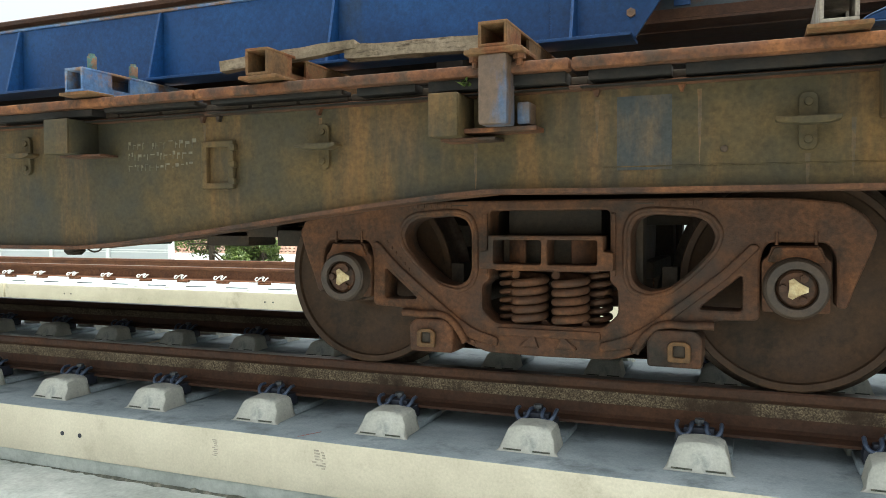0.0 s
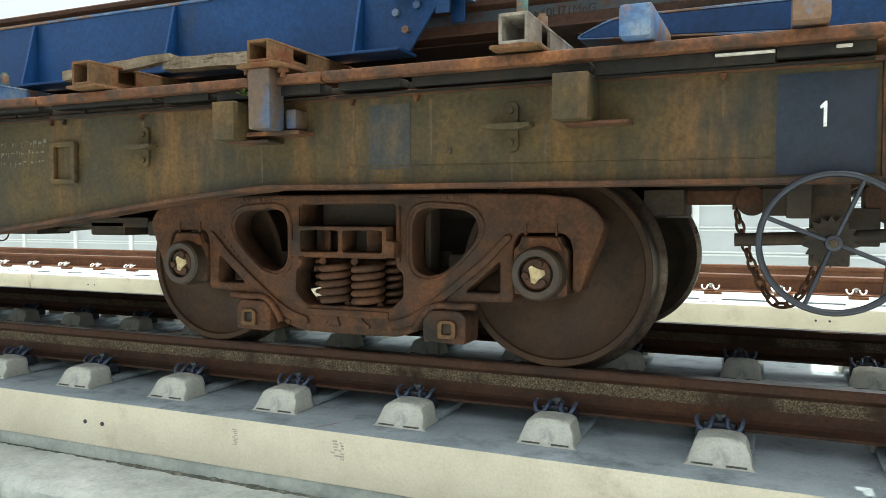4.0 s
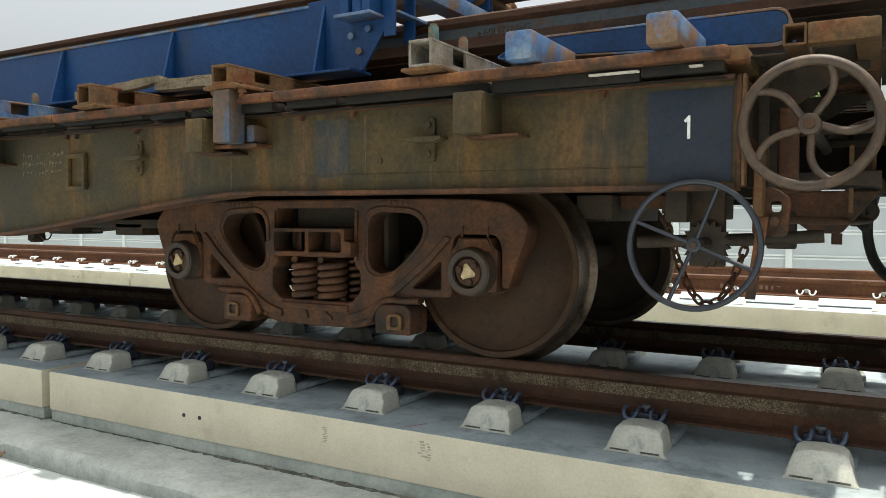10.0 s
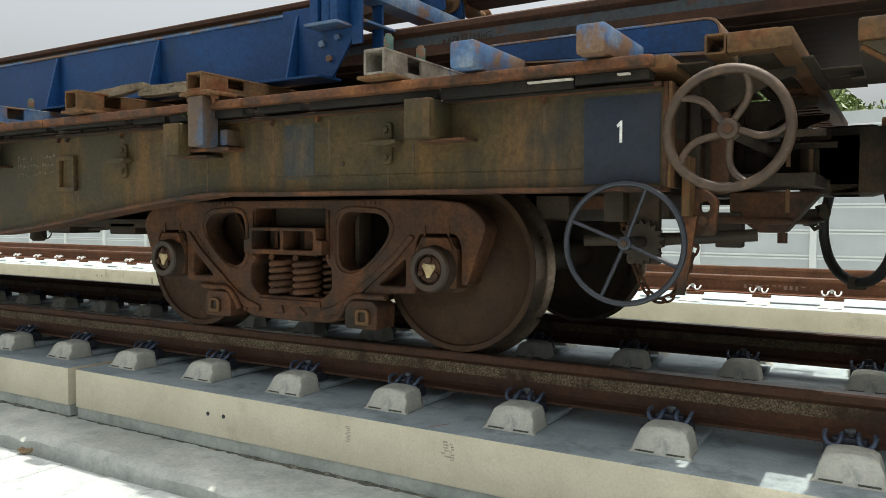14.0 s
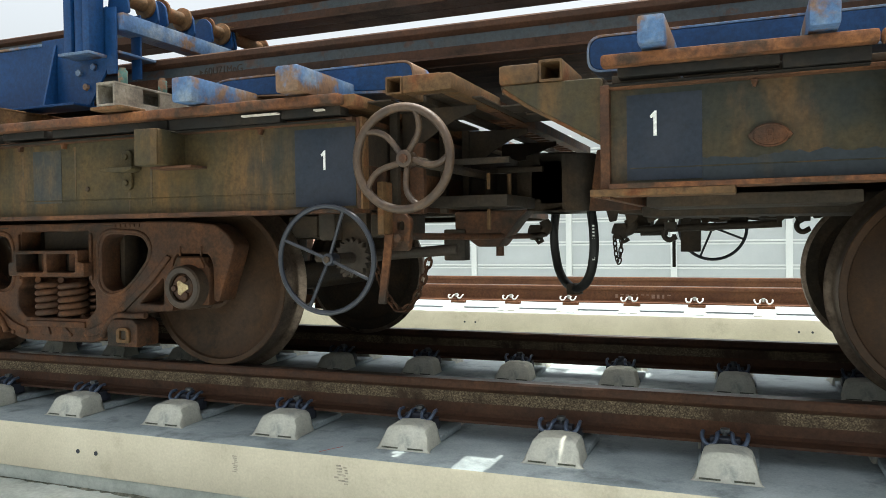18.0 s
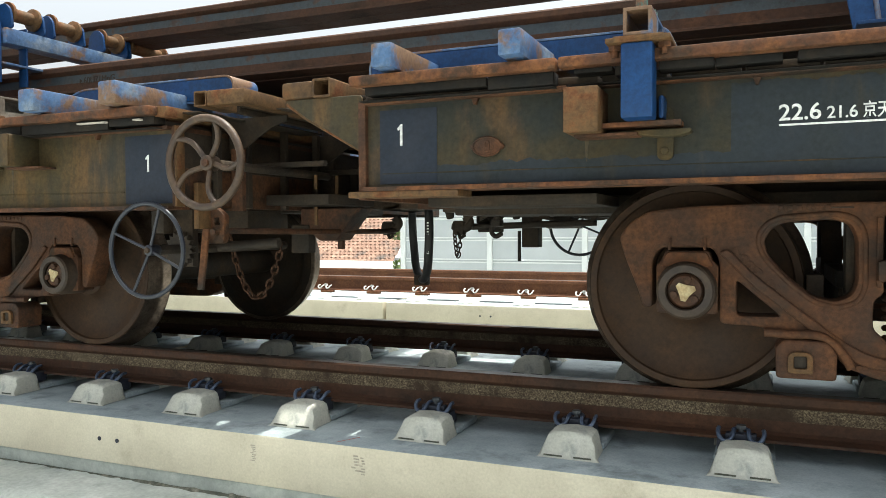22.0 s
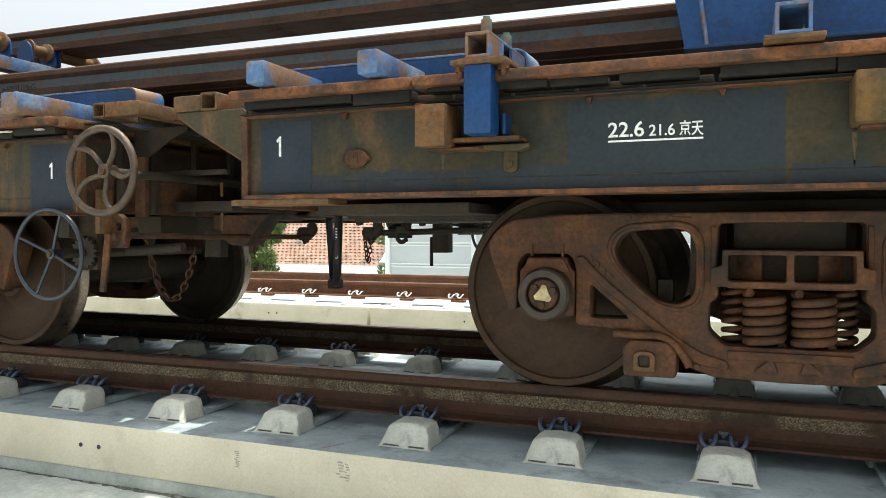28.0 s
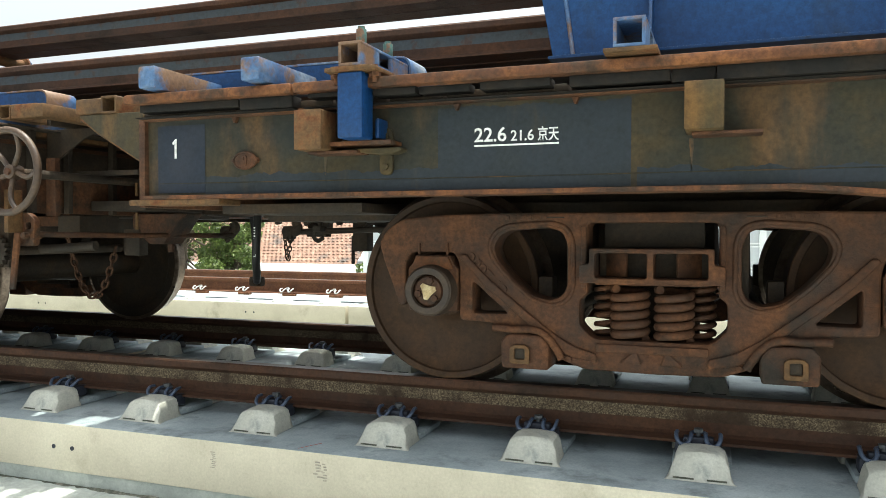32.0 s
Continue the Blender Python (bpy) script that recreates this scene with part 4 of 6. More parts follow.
# ---- cargo rails: two tiers ----
CARGO = rail_mesh(-14, 22, web=MILL, head=RAIL, top=RAIL, cuts=4)
CARGO.transform(Matrix.Diagonal((1, 0.933, 0.905, 1)))
for y, z in [(0.0, 1.553)] + [(0.162 + 0.1412 * i, 1.553) for i in range(11)] + [(0.62, 2.001), (0.765, 2.001)]:
    r = new("long_rail", CARGO)
    r.location = (0, y, z)
    tagged(r, "long new rail with blue-grey mill scale lying on the wagons" if z < 1.8 else "long dark rail carried on the rollers above", "rail", "cargo rails")
    TRAIN.append(r)
rail_mark = lettering("60U71MnG", 0.052, (1.520, -0.0085, 1.452), RUST_DARK, 0.0012, stretch=0.95)
first_rail = [o for o in TRAIN if o.name == "long_rail"][0]
part("rolling_mark", rail_mark, None, first_rail, "dark raised rolling mark 60U71MnG").location = (0, 0, -1.553)
part("rolling_arrow", plate([[(1.512, 1.468), (1.492, 1.455), (1.492, 1.481)][::-1]], -0.0105, -0.0078, 0.0003, RUST_DARK), None, first_rail).location = (0, 0, -1.553)
for x in (-7.5, -4.5, -1.9, 0.25, 2.2, 3.9, 6.6, 9.5, 13.0):
    sp = thing("rail_spacer", "dark steel spacer under the cargo rails", "rail spacer", "rail spacers")
    part("block", boxed(x - 0.06, x + 0.06, -0.08, 1.66, 1.105 if x < 2.7 else 1.141, 1.3934, 0.006), RUST_DARK, sp)
    TRAIN.append(sp)

# ---- wagon fittings ----
def holed_tube(x0, x1, y0, y1, z0, z1, t, slot=None):
    """Square tube along y, open at the ends, with a slot cut through its +x wall."""
    bm = bmesh.new()
    box(bm, x0, x1, y0, y1, z1 - t, z1, 0.003)
    box(bm, x0, x1, y0, y1, z0, z0 + t, 0.003)
    box(bm, x0 + 0.0005, x0 + t, y0 + 0.0005, y1, z0 + t, z1 - t, 0.0)
    a, b = slot if slot else (y1, y1)
    if slot:
        box(bm, x1 - t, x1 - 0.0005, y0 + 0.0005, a, z0 + t, z1 - t, 0.0)
        box(bm, x1 - t, x1 - 0.0005, b, y1, z0 + t, z1 - t, 0.0)
        box(bm, x1 - t, x1 - 0.0005, a, b, z0 + t, z0 + 0.028, 0.0)
    else:
        box(bm, x1 - t, x1 - 0.0005, y0 + 0.0005, y1, z0 + t, z1 - t, 0.0)
    return bm


def crossbar(x, z, kind, mat, label, w=0.098, h=0.098, y0=-0.795, studs=(), foot=True):
    c = thing("crossbar", label, "steel crossbar", "cargo crossbars")
    y1 = GAUGE + 0.795
    if kind == "capped":
        bm = boxed(x - w / 2, x + w / 2, y0, y1, z, z + h, 0.013)
        part("bar", bm, mat, c)
    else:
        part("bar", holed_tube(x - w / 2, x + w / 2, y0, y1, z, z + h, 0.011, (-0.64, -0.54)), mat, c)
    if foot:
        part("foot_plate", boxed(x - w / 2 - 0.03, x + w / 2 + 0.035, y0 - 0.004, y0 + 0.13, z - 0.014, z - 0.0003, 0.004), OCHRE, c)
    for y in studs:
        part("stud", cyl(rod((x, y, z + h), (x, y, z + h + 0.062), 0.019, 14, 0.003), (x, y, z + h + 0.060), (x, y, z + h + 0.072), 0.013, 12), TEAL, c, "teal painted stud with a rusty end")
    TRAIN.append(c)
    return c


ZA, ZB = 1.1705, 1.2105
crossbar(-1.105, ZA, "open", BLUE_WORN_LIT, "worn pale blue open square crossbar on the wagon deck", studs=(-0.70, -0.47))
crossbar(-0.215, ZA, "open", OCHRE, "rusty ochre open square crossbar on the wagon deck")
crossbar(0.683, ZA + 0.022, "open", OCHRE, "rusty square crossbar clamped over a blue stake", h=0.082)
crossbar(1.665, ZA, "open", TUBE_WORN_LIT, "worn square crossbar with teal studs on the wagon deck", studs=(-0.70, -0.47))
crossbar(2.043, ZA - 0.012, "capped", BLUE_WORN_LIT, "pale blue capped crossbar with a rust band", foot=False)
crossbar(2.514, ZA - 0.012, "capped", BLUE_WORN_LIT, "pale blue capped crossbar with a rust band", foot=False)
crossbar(3.788, ZB - 0.012, "capped", BLUE_WORN_LIT, "worn blue and brown capped crossbar", w=0.082, h=0.088, foot=False)
crossbar(4.256, ZB - 0.012, "capped", BLUE_WORN_LIT, "worn blue and brown capped crossbar", w=0.082, h=0.088, foot=False)
crossbar(4.664, ZB + 0.012, "open", BLUE_WORN_LIT, "open square crossbar with teal studs over a blue stake", w=0.086, h=0.085, studs=(-0.70, -0.47))
crossbar(5.613, ZB, "open", BLUE_WORN_LIT, "rusty blue open square crossbar on the wagon deck", h=0.092)


def stake(parent, x, z0, z1, mat, foot=0.045):
    """Blue square stake hung from a bolted flange, with a wedge block beside its foot."""
    s = part("stake", boxed(x - 0.052, x + 0.046, BEAM_Y - 0.178, BEAM_Y - 0.085, z0, z1, 0.010), mat, parent, "faded blue square stake")
    part("stake_flange", boxed(x - 0.098, x + 0.098, BEAM_Y - 0.185, BEAM_Y - 0.02, z1 + 0.0003, z1 + 0.016, 0.004), OCHRE, s)
    for d in (-0.075, 0.075):
        b = cyl(rod((x + d, BEAM_Y - 0.135, z1 - 0.036), (x + d, BEAM_Y - 0.135, z1 + 0.026), 0.011, 10), (x + d, BEAM_Y - 0.135, z1 - 0.016), (x + d, BEAM_Y - 0.135, z1 - 0.0005), 0.021, 6)
        part("bolt", b, RUST_BRIGHT, s)
    part("wedge_block", boxed(x + 0.050, x + 0.050 + foot, BEAM_Y - 0.084, BEAM_Y - 0.0005, z0 + 0.006, z0 + 0.080, 0.010), mat, s)
    part("seat_strip", boxed(x - 0.13, x + 0.12, BEAM_Y - 0.10, BEAM_Y - 0.0005, z0 - 0.016, z0 - 0.0005, 0.003), RUST_BRIGHT, s)
    return s


stake(wagon_a, 0.683, 0.948, 1.172, STAKE)
stake(wagon_b, 4.664, 0.972, 1.203, BLUE, 0.018)
stake_pocket(wagon_a, -1.235, 0.998, w=0.135)
stake_pocket(wagon_a, 0.502, 0.990)
stake_pocket(wagon_a, 1.843, 1.000, w=0.115)
stake_pocket(wagon_b, 4.485, 1.012, w=0.112, mat=OCHRE)
stake_pocket(wagon_b, 5.830, 1.027, w=0.114)
for x, z in ((-1.586, 0.94), (-0.043, 0.92), (1.602, 0.93)):
    lug(wagon_a, x, z)
for x, z in ((4.727, 0.938), (6.85, 0.955)):
    lug(wagon_b, x, z)

# framed card holder on the sill
h = part("card_holder", plate([rounded([(-0.602, 0.772), (-0.446, 0.772), (-0.446, 0.962), (-0.602, 0.962)], 0.006, 2),
                               rounded([(-0.575, 0.795), (-0.472, 0.795), (-0.472, 0.938), (-0.575, 0.938)], 0.004, 2)], BEAM_Y - 0.024, BEAM_Y - 0.0005, 0.004, BEAM), None, wagon_a, "empty rusty card holder frame")
for z in (0.80, 0.866, 0.932):
    part("hinge", boxed(-0.462, -0.436, BEAM_Y - 0.030, BEAM_Y - 0.006, z - 0.012, z + 0.012, 0.004), BEAM, h)
# sill end, painted patches and stencils
part("number_panel", boxed(2.43, 2.693, BEAM_Y - 0.0022, BEAM_Y - 0.0006, 0.750, 1.046, 0.0), PANEL, wagon_a, "dark blue-black painted panel")
part("number_panel", boxed(3.690, 3.922, BEAM_Y - 0.0022, BEAM_Y - 0.0006, 0.803, 1.078, 0.0), PANEL, wagon_b, "dark blue-black painted panel")
part("paint_patch", boxed(1.045, 1.215, BEAM_Y - 0.0020, BEAM_Y - 0.0006, 0.80, 1.035, 0.0), material("faded_slate_paint", [(0.013, 0.021, 0.027), (0.034, 0.033, 0.024)], 3, stain=(0.080, 0.052, 0.025), stain_scale=6, streak=3, bump=0.15), wagon_a, "faded slate painted patch")




def torn_patch(parent, x0, x1, z0, z1, mat, seed, label, lift=0.0012):
    """A repainted area of the sill whose edges are scraped and uneven."""
    rnd = random.Random(seed)
    pts, n = [], int((x1 - x0) / 0.012)
    drift = 0.0
    for k in range(n + 1):
        pts.append((x0 + (x1 - x0) * k / n, z0))
    for k in range(n, -1, -1):
        drift = 0.8 * drift + 0.010 * (rnd.random() - 0.5)
        pts.append((x0 + (x1 - x0) * k / n + 0.004 * (rnd.random() - 0.5), z1 + drift + 0.006 * rnd.random()))
    part("paint_patch", plate([pts], BEAM_Y - lift, BEAM_Y - 0.0004, 0.0001, mat), None, parent, label)


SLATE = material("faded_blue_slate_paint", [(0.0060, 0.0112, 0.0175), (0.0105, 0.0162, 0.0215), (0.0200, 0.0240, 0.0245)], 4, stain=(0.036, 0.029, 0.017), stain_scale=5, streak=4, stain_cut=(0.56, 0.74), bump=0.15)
torn_patch(wagon_b, 4.925, 5.60, 0.796, 1.082, SLATE, 5, "faded dark blue repainted area behind the numbers")
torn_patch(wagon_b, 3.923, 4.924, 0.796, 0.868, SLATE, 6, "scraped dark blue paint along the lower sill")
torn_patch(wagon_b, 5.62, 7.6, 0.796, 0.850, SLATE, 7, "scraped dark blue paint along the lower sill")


def numeral_one(parent, x, z, h):
    """A stencilled 1: stem with a short slanted flag."""
    me = plate([[(x, z), (x + h * 0.125, z), (x + h * 0.125, z + h), (x + h * 0.05, z + h), (x - h * 0.14, z + h * 0.80), (x - h * 0.10, z + h * 0.70), (x, z + h * 0.76)]], BEAM_Y - 0.0045, BEAM_Y - 0.0024, 0.0003, WHITE)
    part("stencil", me, None, parent, "white stencilled number 1")


def fitted(text, x0, x1, z0, h, bold):
    """Lettering stretched to a width and height."""
    me = lettering(text, 0.1, (0, 0, 0), WHITE, 0.0008, bold=bold)
    xs = [v.co.x for v in me.vertices]
    zs = [v.co.z for v in me.vertices]
    me.transform(Matrix.Translation((x0, BEAM_Y - 0.0028, z0)) @ Matrix.Diagonal(((x1 - x0) / (max(xs) - min(xs)), 1, h / (max(zs) - min(zs)), 1)) @ Matrix.Translation((-min(xs), 0, -min(zs))))
    return me


numeral_one(wagon_a, 2.556, 0.888, 0.074)
numeral_one(wagon_b, 3.774, 0.944, 0.080)
part("stencil", fitted("22.6", 5.062, 5.178, 0.960, 0.050, 0.0012), None, wagon_b, "white stencilled date 22.6")
part("stencil", fitted("21.6", 5.194, 5.275, 0.960, 0.037, 0.0012), None, wagon_b, "white stencilled date 21.6")
part("stencil", fitted("\u4eac\u5929", 5.289, 5.362, 0.956, 0.050, 0.0012), None, wagon_b, "two white stencilled characters")
part("stencil_line", boxed(5.062, 5.362, BEAM_Y - 0.0050, BEAM_Y - 0.0032, 0.944, 0.950, 0.0), WHITE, wagon_b, "white stencilled underline")
oval = [(4.118 + 0.052 * math.cos(k * math.pi / 12), 0.925 + 0.033 * math.sin(k * math.pi / 12)) for k in range(24)]
o = part("oval_plate", plate([[(4.054, 0.925), (4.062, 0.913), *oval[13:24], (4.174, 0.913), (4.182, 0.925), (4.174, 0.937), *oval[1:12], (4.062, 0.937)]], BEAM_Y - 0.012, BEAM_Y - 0.0005, 0.003, RUST), None, wagon_b, "rusty oval cast plate")
part("rim", tube([[(x, BEAM_Y - 0.012, z) for x, z in oval]], 0.004, RUST, closed=True, res=1), None, o)
part("emblem", plate([rounded([(4.108, 0.905), (4.128, 0.905), (4.128, 0.946), (4.108, 0.946)], 0.009, 3), rounded([(4.113, 0.925), (4.123, 0.925), (4.123, 0.940), (4.113, 0.940)], 0.003, 2)], BEAM_Y - 0.016, BEAM_Y - 0.0122, 0.001, RUST), None, o)
for x in (4.064, 4.172):
    part("rivet", rod((x, BEAM_Y - 0.012, 0.925), (x, BEAM_Y - 0.019, 0.925), 0.007, 8), RUST, o)
part("rivet", rod((1.370, BEAM_Y - 0.0005, 0.857), (1.370, BEAM_Y - 0.008, 0.857), 0.011, 10, 0.003), RUST_DARK, wagon_a)
# chalk writing on the sill, worn past reading
ch = bmesh.new()
rnd = random.Random(11)
for r in range(3):
    x = -1.00
    while x < -0.66:
        l = 0.008 + 0.02 * rnd.random()
        box(ch, x, x + l * 0.8, BEAM_Y - 0.0016, BEAM_Y - 0.0004, 0.955 - 0.045 * r + 0.018 * rnd.random(), 0.958 - 0.045 * r + 0.022 * rnd.random(), 0.0, None)
        if rnd.random() < 0.6:
            box(ch, x, x + 0.0025, BEAM_Y - 0.0016, BEAM_Y - 0.0004, 0.945 - 0.045 * r, 0.970 - 0.045 * r, 0.0)
        x += l + 0.007
part("chalk_writing", ch, material("chalk", [(0.075, 0.068, 0.046), (0.14, 0.125, 0.085)], 60, bump=0), wagon_a, "faint chalk writing", smooth=0)
# weld stubs below the upper flange
for w, xs, zt in ((wagon_a, (-1.25, -0.60, -0.52, -0.06, 0.98, 1.245, 2.28), 1.062), (wagon_b, (4.075, 5.0, 5.42, 6.4), 1.098)):
    for x in xs:
        part("weld_stub", plate([[(x - 0.012, zt - 0.001), (x + 0.012, zt - 0.001), (x + 0.004, zt - 0.024), (x - 0.004, zt - 0.024)]], BEAM_Y - 0.022, BEAM_Y - 0.0005, 0.002, RUST), None, w)
# long lighter weld seam along the lower web
part("weld_seam", tube([[(3.70, BEAM_Y - 0.001, 0.842), (5.2, BEAM_Y - 0.001, 0.838), (7.0, BEAM_Y - 0.001, 0.84)]], 0.0022, BEAM_B, res=1), None, wagon_b)
part("weld_seam", tube([[(1.0, BEAM_Y - 0.001, 0.812), (1.8, BEAM_Y - 0.001, 0.806), (2.42, BEAM_Y - 0.001, 0.803)]], 0.0025, BEAM, res=1), None, wagon_a)
# rust runs below stubs and pockets
RUN_STAIN = material("orange_rust_run", [(0.034, 0.026, 0.014), (0.062, 0.040, 0.017), (0.115, 0.058, 0.021)], 14, stain=(0.032, 0.028, 0.018), stain_scale=22, streak=4, bump=0.1)
rnd = random.Random(21)
for w, x, zt, l in ((wagon_a, 1.298, 1.045, 0.24), (wagon_a, 1.722, 0.935, 0.17), (wagon_a, 0.98, 1.03, 0.15), (wagon_a, -0.06, 1.03, 0.13), (wagon_a, 1.602, 0.835, 0.10), (wagon_a, -0.60, 1.03, 0.09), (wagon_a, 2.28, 1.03, 0.12),
                    (wagon_a, 0.56, 0.91, 0.16), (wagon_b, 5.79, 0.945, 0.10), (wagon_b, 4.47, 0.930, 0.07)):
    pts = []
    for k in range(9):
        t = k / 8
        pts.append((x - 0.006 * (1 - t) ** 0.8 - 0.0012 + 0.003 * (rnd.random() - 0.5), zt - l * t))
    for k in range(8, -1, -1):
        t = k / 8
        pts.append((x + 0.006 * (1 - t) ** 0.8 + 0.0012 + 0.003 * (rnd.random() - 0.5), zt - l * t))
    part("rust_run", plate([pts], BEAM_Y - 0.0012, BEAM_Y - 0.0004, 0.0001, RUN_STAIN), None, w, "orange rust run")
# loose plank splinters and slats between deck and strip
for a, b, z in ((2.262, 2.425, 1.0945), (2.58, 2.62, 1.0945)):
    part("packing_slat", boxed(a, b, -0.722, -0.66, z, z + 0.007, 0.002), material("bleached_timber", [(0.42, 0.38, 0.32), (0.55, 0.50, 0.43)], 9, bump=0.4) if a < 2.3 else bpy.data.materials["bleached_timber"], wagon_a, "bleached thin timber slat")

# end of wagon A: head stock, plates added for the sun spots, platform
part("head_stock", boxed(2.7055, 2.722, BEAM_Y - 0.020, Y_FAR + 0.020, 0.735, 1.078, 0.005), RUST, wagon_a, "rusty head stock plate")
# narrow ochre strip painting the sunlit edge of the head stock
part("end_strip", boxed(2.7225, 2.733, BEAM_Y - 0.022, BEAM_Y + 0.030, 0.735, 1.078, 0.003), OCHRE, wagon_a)
part("head_stock", boxed(3.606, 3.6375, BEAM_Y - 0.020, Y_FAR + 0.020, 0.745, 1.115, 0.005), RUST, wagon_b, "rusty head stock plate")
part("end_flange", boxed(3.575, 4.02, BEAM_Y - 0.044, BEAM_Y + 0.10, 0.752, 0.7755, 0.004), OCHRE, wagon_b, "ochre lower end flange")
part("deck_end_bar", boxed(2.62, 2.74, -0.70, Y_FAR + 0.05, 1.108, 1.150, 0.005), OCHRE, wagon_a)


def platform_a():
    p = part("end_platform", boxed(2.900, 3.052, -0.640, -0.575, 1.146, 1.210, 0.008), OCHRE, wagon_a, "ochre end platform with a slotted walkway")
    part("open_end", hollow(2.834, 2.899, -0.640, -0.44, 1.146, 1.210, 0.007, 'y', 0.003), OCHRE, p)
    part("outer_bar", boxed(3.022, 3.090, -0.639, -0.06, 1.1475, 1.2085, 0.010), OCHRE, p)
    part("outer_bar", boxed(3.030, 3.088, -0.058, 1.90, 1.146, 1.196, 0.006), RUST, p)
    part("inner_bar", boxed(2.869, 2.905, -0.43, 1.90, 1.146, 1.172, 0.004), RUST_DARK, p)
    slat = boxed(2.870, 3.028, 0, 0.055, 1.1722, 1.1950, 0.004)
    sm = finish(slat, "slat", RUST)
    part("tread_plate", boxed(2.870, 3.020, -0.43, 0.305, 1.1722, 1.180, 0.002), RUST_DARK, p)
    # plates added to shape the sun spots: flaps over the gap to the next wagon, fillers towards the head stock with a
    # crooked slot between
    for x0, x1, y0, y1, z in ((3.090, 3.125, -0.42, 0.30, 1.150), (3.126, 3.250, -0.170, -0.012, 1.150), (3.126, 3.250, 0.002, 0.300, 1.150),
                              (2.735, 2.766, -0.60, 0.30, 1.130), (2.767, 2.838, -0.60, -0.236, 1.130), (2.767, 2.868, -0.199, 0.30, 1.130)):
        part("filler_plate", boxed(x0, x1, y0, y1, z, z + 0.006, 0.001), RUST_DARK, p)
    for k in range(14):
        part("slat", sm, None, p, at=pose(0, 0.312 + 0.118 * k, 0))
    for y in (-0.30, 0.45, 1.05, 1.80):
        part("bracket", plate([[(2.7425, 0.985), (2.82, 1.000), (2.90, 1.050), (2.98, 1.095), (3.06, 1.120), (3.06, 1.145), (2.7425, 1.145)]], y, y + 0.012, 0.002, RUST_DARK), None, p)
    return p


platform_a()


def bracket_b(y0, y1, far=False):
    p = part("end_bracket", boxed(3.258, 3.400, y0, y1, 1.146, 1.214, 0.014), OCHRE, wagon_b, "ochre end bracket with a folded gusset")
    part("open_tube", hollow(3.4005, 3.482, y0, y1, 1.146, 1.220, 0.009, 'y', 0.004), OCHRE, p)
    yy = y0 + 0.01 if not far else y1 - 0.022
    part("gusset", plate([rounded([(3.262, 1.1455), (3.614, 1.1455), (3.614, 0.93), (3.36, 1.075)], 0.02, 4)], yy, yy + 0.012, 0.003, BEAM), None, p)
    part("gusset_lip", tube([[(3.27, yy + 0.02, 1.135), (3.36, yy + 0.02, 1.074), (3.61, yy + 0.02, 0.934)]], 0.012, OCHRE, res=2), None, p)
    if not far:
        # plates added to trim the sunlight that falls through beside the bracket
        part("cover_plate", boxed(3.512, 3.640, -0.60, -0.235, 1.118, 1.1275, 0.002), RUST_DARK, p)
        part("cover_plate", boxed(3.512, 3.640, -0.195, -0.115, 1.118, 1.1275, 0.002), RUST_DARK, p)
        part("cover_plate", boxed(3.262, 3.498, -0.60, -0.115, 1.118, 1.1275, 0.002), RUST_DARK, p)
        part("cover_plate", boxed(3.2145, 3.640, -0.113, 0.03, 1.118, 1.1275, 0.002), RUST_DARK, p)
    part("gusset_floor", boxed(3.262, 3.614, y0 + 0.022, y1 - 0.022, 1.130, 1.1455, 0.002), RUST_DARK, p)


bracket_b(-0.625, -0.30)
bracket_b(GAUGE + 0.30, GAUGE + 0.625, True)


# brake hand wheels
def hand_wheel(parent, cx, cz, y, r, wire, spokes, curved, mat, hub, label, flat=1.0):
    hw = part("hand_wheel", tube([[(cx + r * math.cos(2 * math.pi * k / 48), y, cz + r * math.sin(2 * math.pi * k / 48)) for k in range(48)]], wire, mat, closed=True, res=3), None, parent, label)
    for k in range(spokes):
        a0 = 2 * math.pi * k / spokes + (0.05 if curved else 1.18)
        pts = []
        for j in range(9):
            t = j / 8
            rr = hub * 0.7 + (r - hub * 0.7) * t
            a = a0 - (0.32 * math.sin(math.pi * (0.18 + 0.82 * t)) if curved else 0)
            pts.append((cx + rr * math.cos(a), y + (0.030 if curved else 0.02) * (1 - t), cz + rr * math.sin(a)))
        part("spoke", tube([pts], wire * (0.72 if curved else 0.70), mat, res=2), None, hw)
    part("hub", rod((cx, y - 0.012 + 0.02, cz), (cx, y + 0.07, cz), hub, 18, 0.006), mat, hw)
    part("hub_nut", rod((cx, y - 0.022 + 0.02, cz), (cx, y - 0.008 + 0.02, cz), hub * 0.55, 6, 0.003), RUST if curved else RUST_DARK, hw)
    return hw


WHEEL_PAINT = material("brown_worn_handwheel_paint", [(0.0240, 0.0125, 0.0060), (0.0470, 0.0255, 0.0120), (0.0860, 0.0510, 0.0260)], 14, rough=(0.4, 0.65), bump=0.3)
DARK_PAINT = material("dark_slate_handwheel_paint", [(0.0068, 0.0089, 0.0140), (0.0155, 0.0192, 0.0289)], 9, rough=(0.28, 0.45), bump=0.2)
hand_wheel(wagon_a, 2.913, 0.910, -0.672, 0.182, 0.0165, 5, True, WHEEL_PAINT, 0.032, "brown five-spoked brake hand wheel")
part("brake_shaft", rod((2.905, -0.64, 0.910), (2.905, 0.30, 0.910), 0.020, 12), RUST_DARK, wagon_a)
hand_wheel(wagon_a, 2.588, 0.549, -0.662, 0.200, 0.0100, 4, False, DARK_PAINT, 0.024, "thin dark four-spoked hand wheel")
part("winch_shaft", rod((2.590, -0.63, 0.549), (2.590, 0.35, 0.549), 0.022, 12), RUST_DARK, wagon_a)
teeth = []
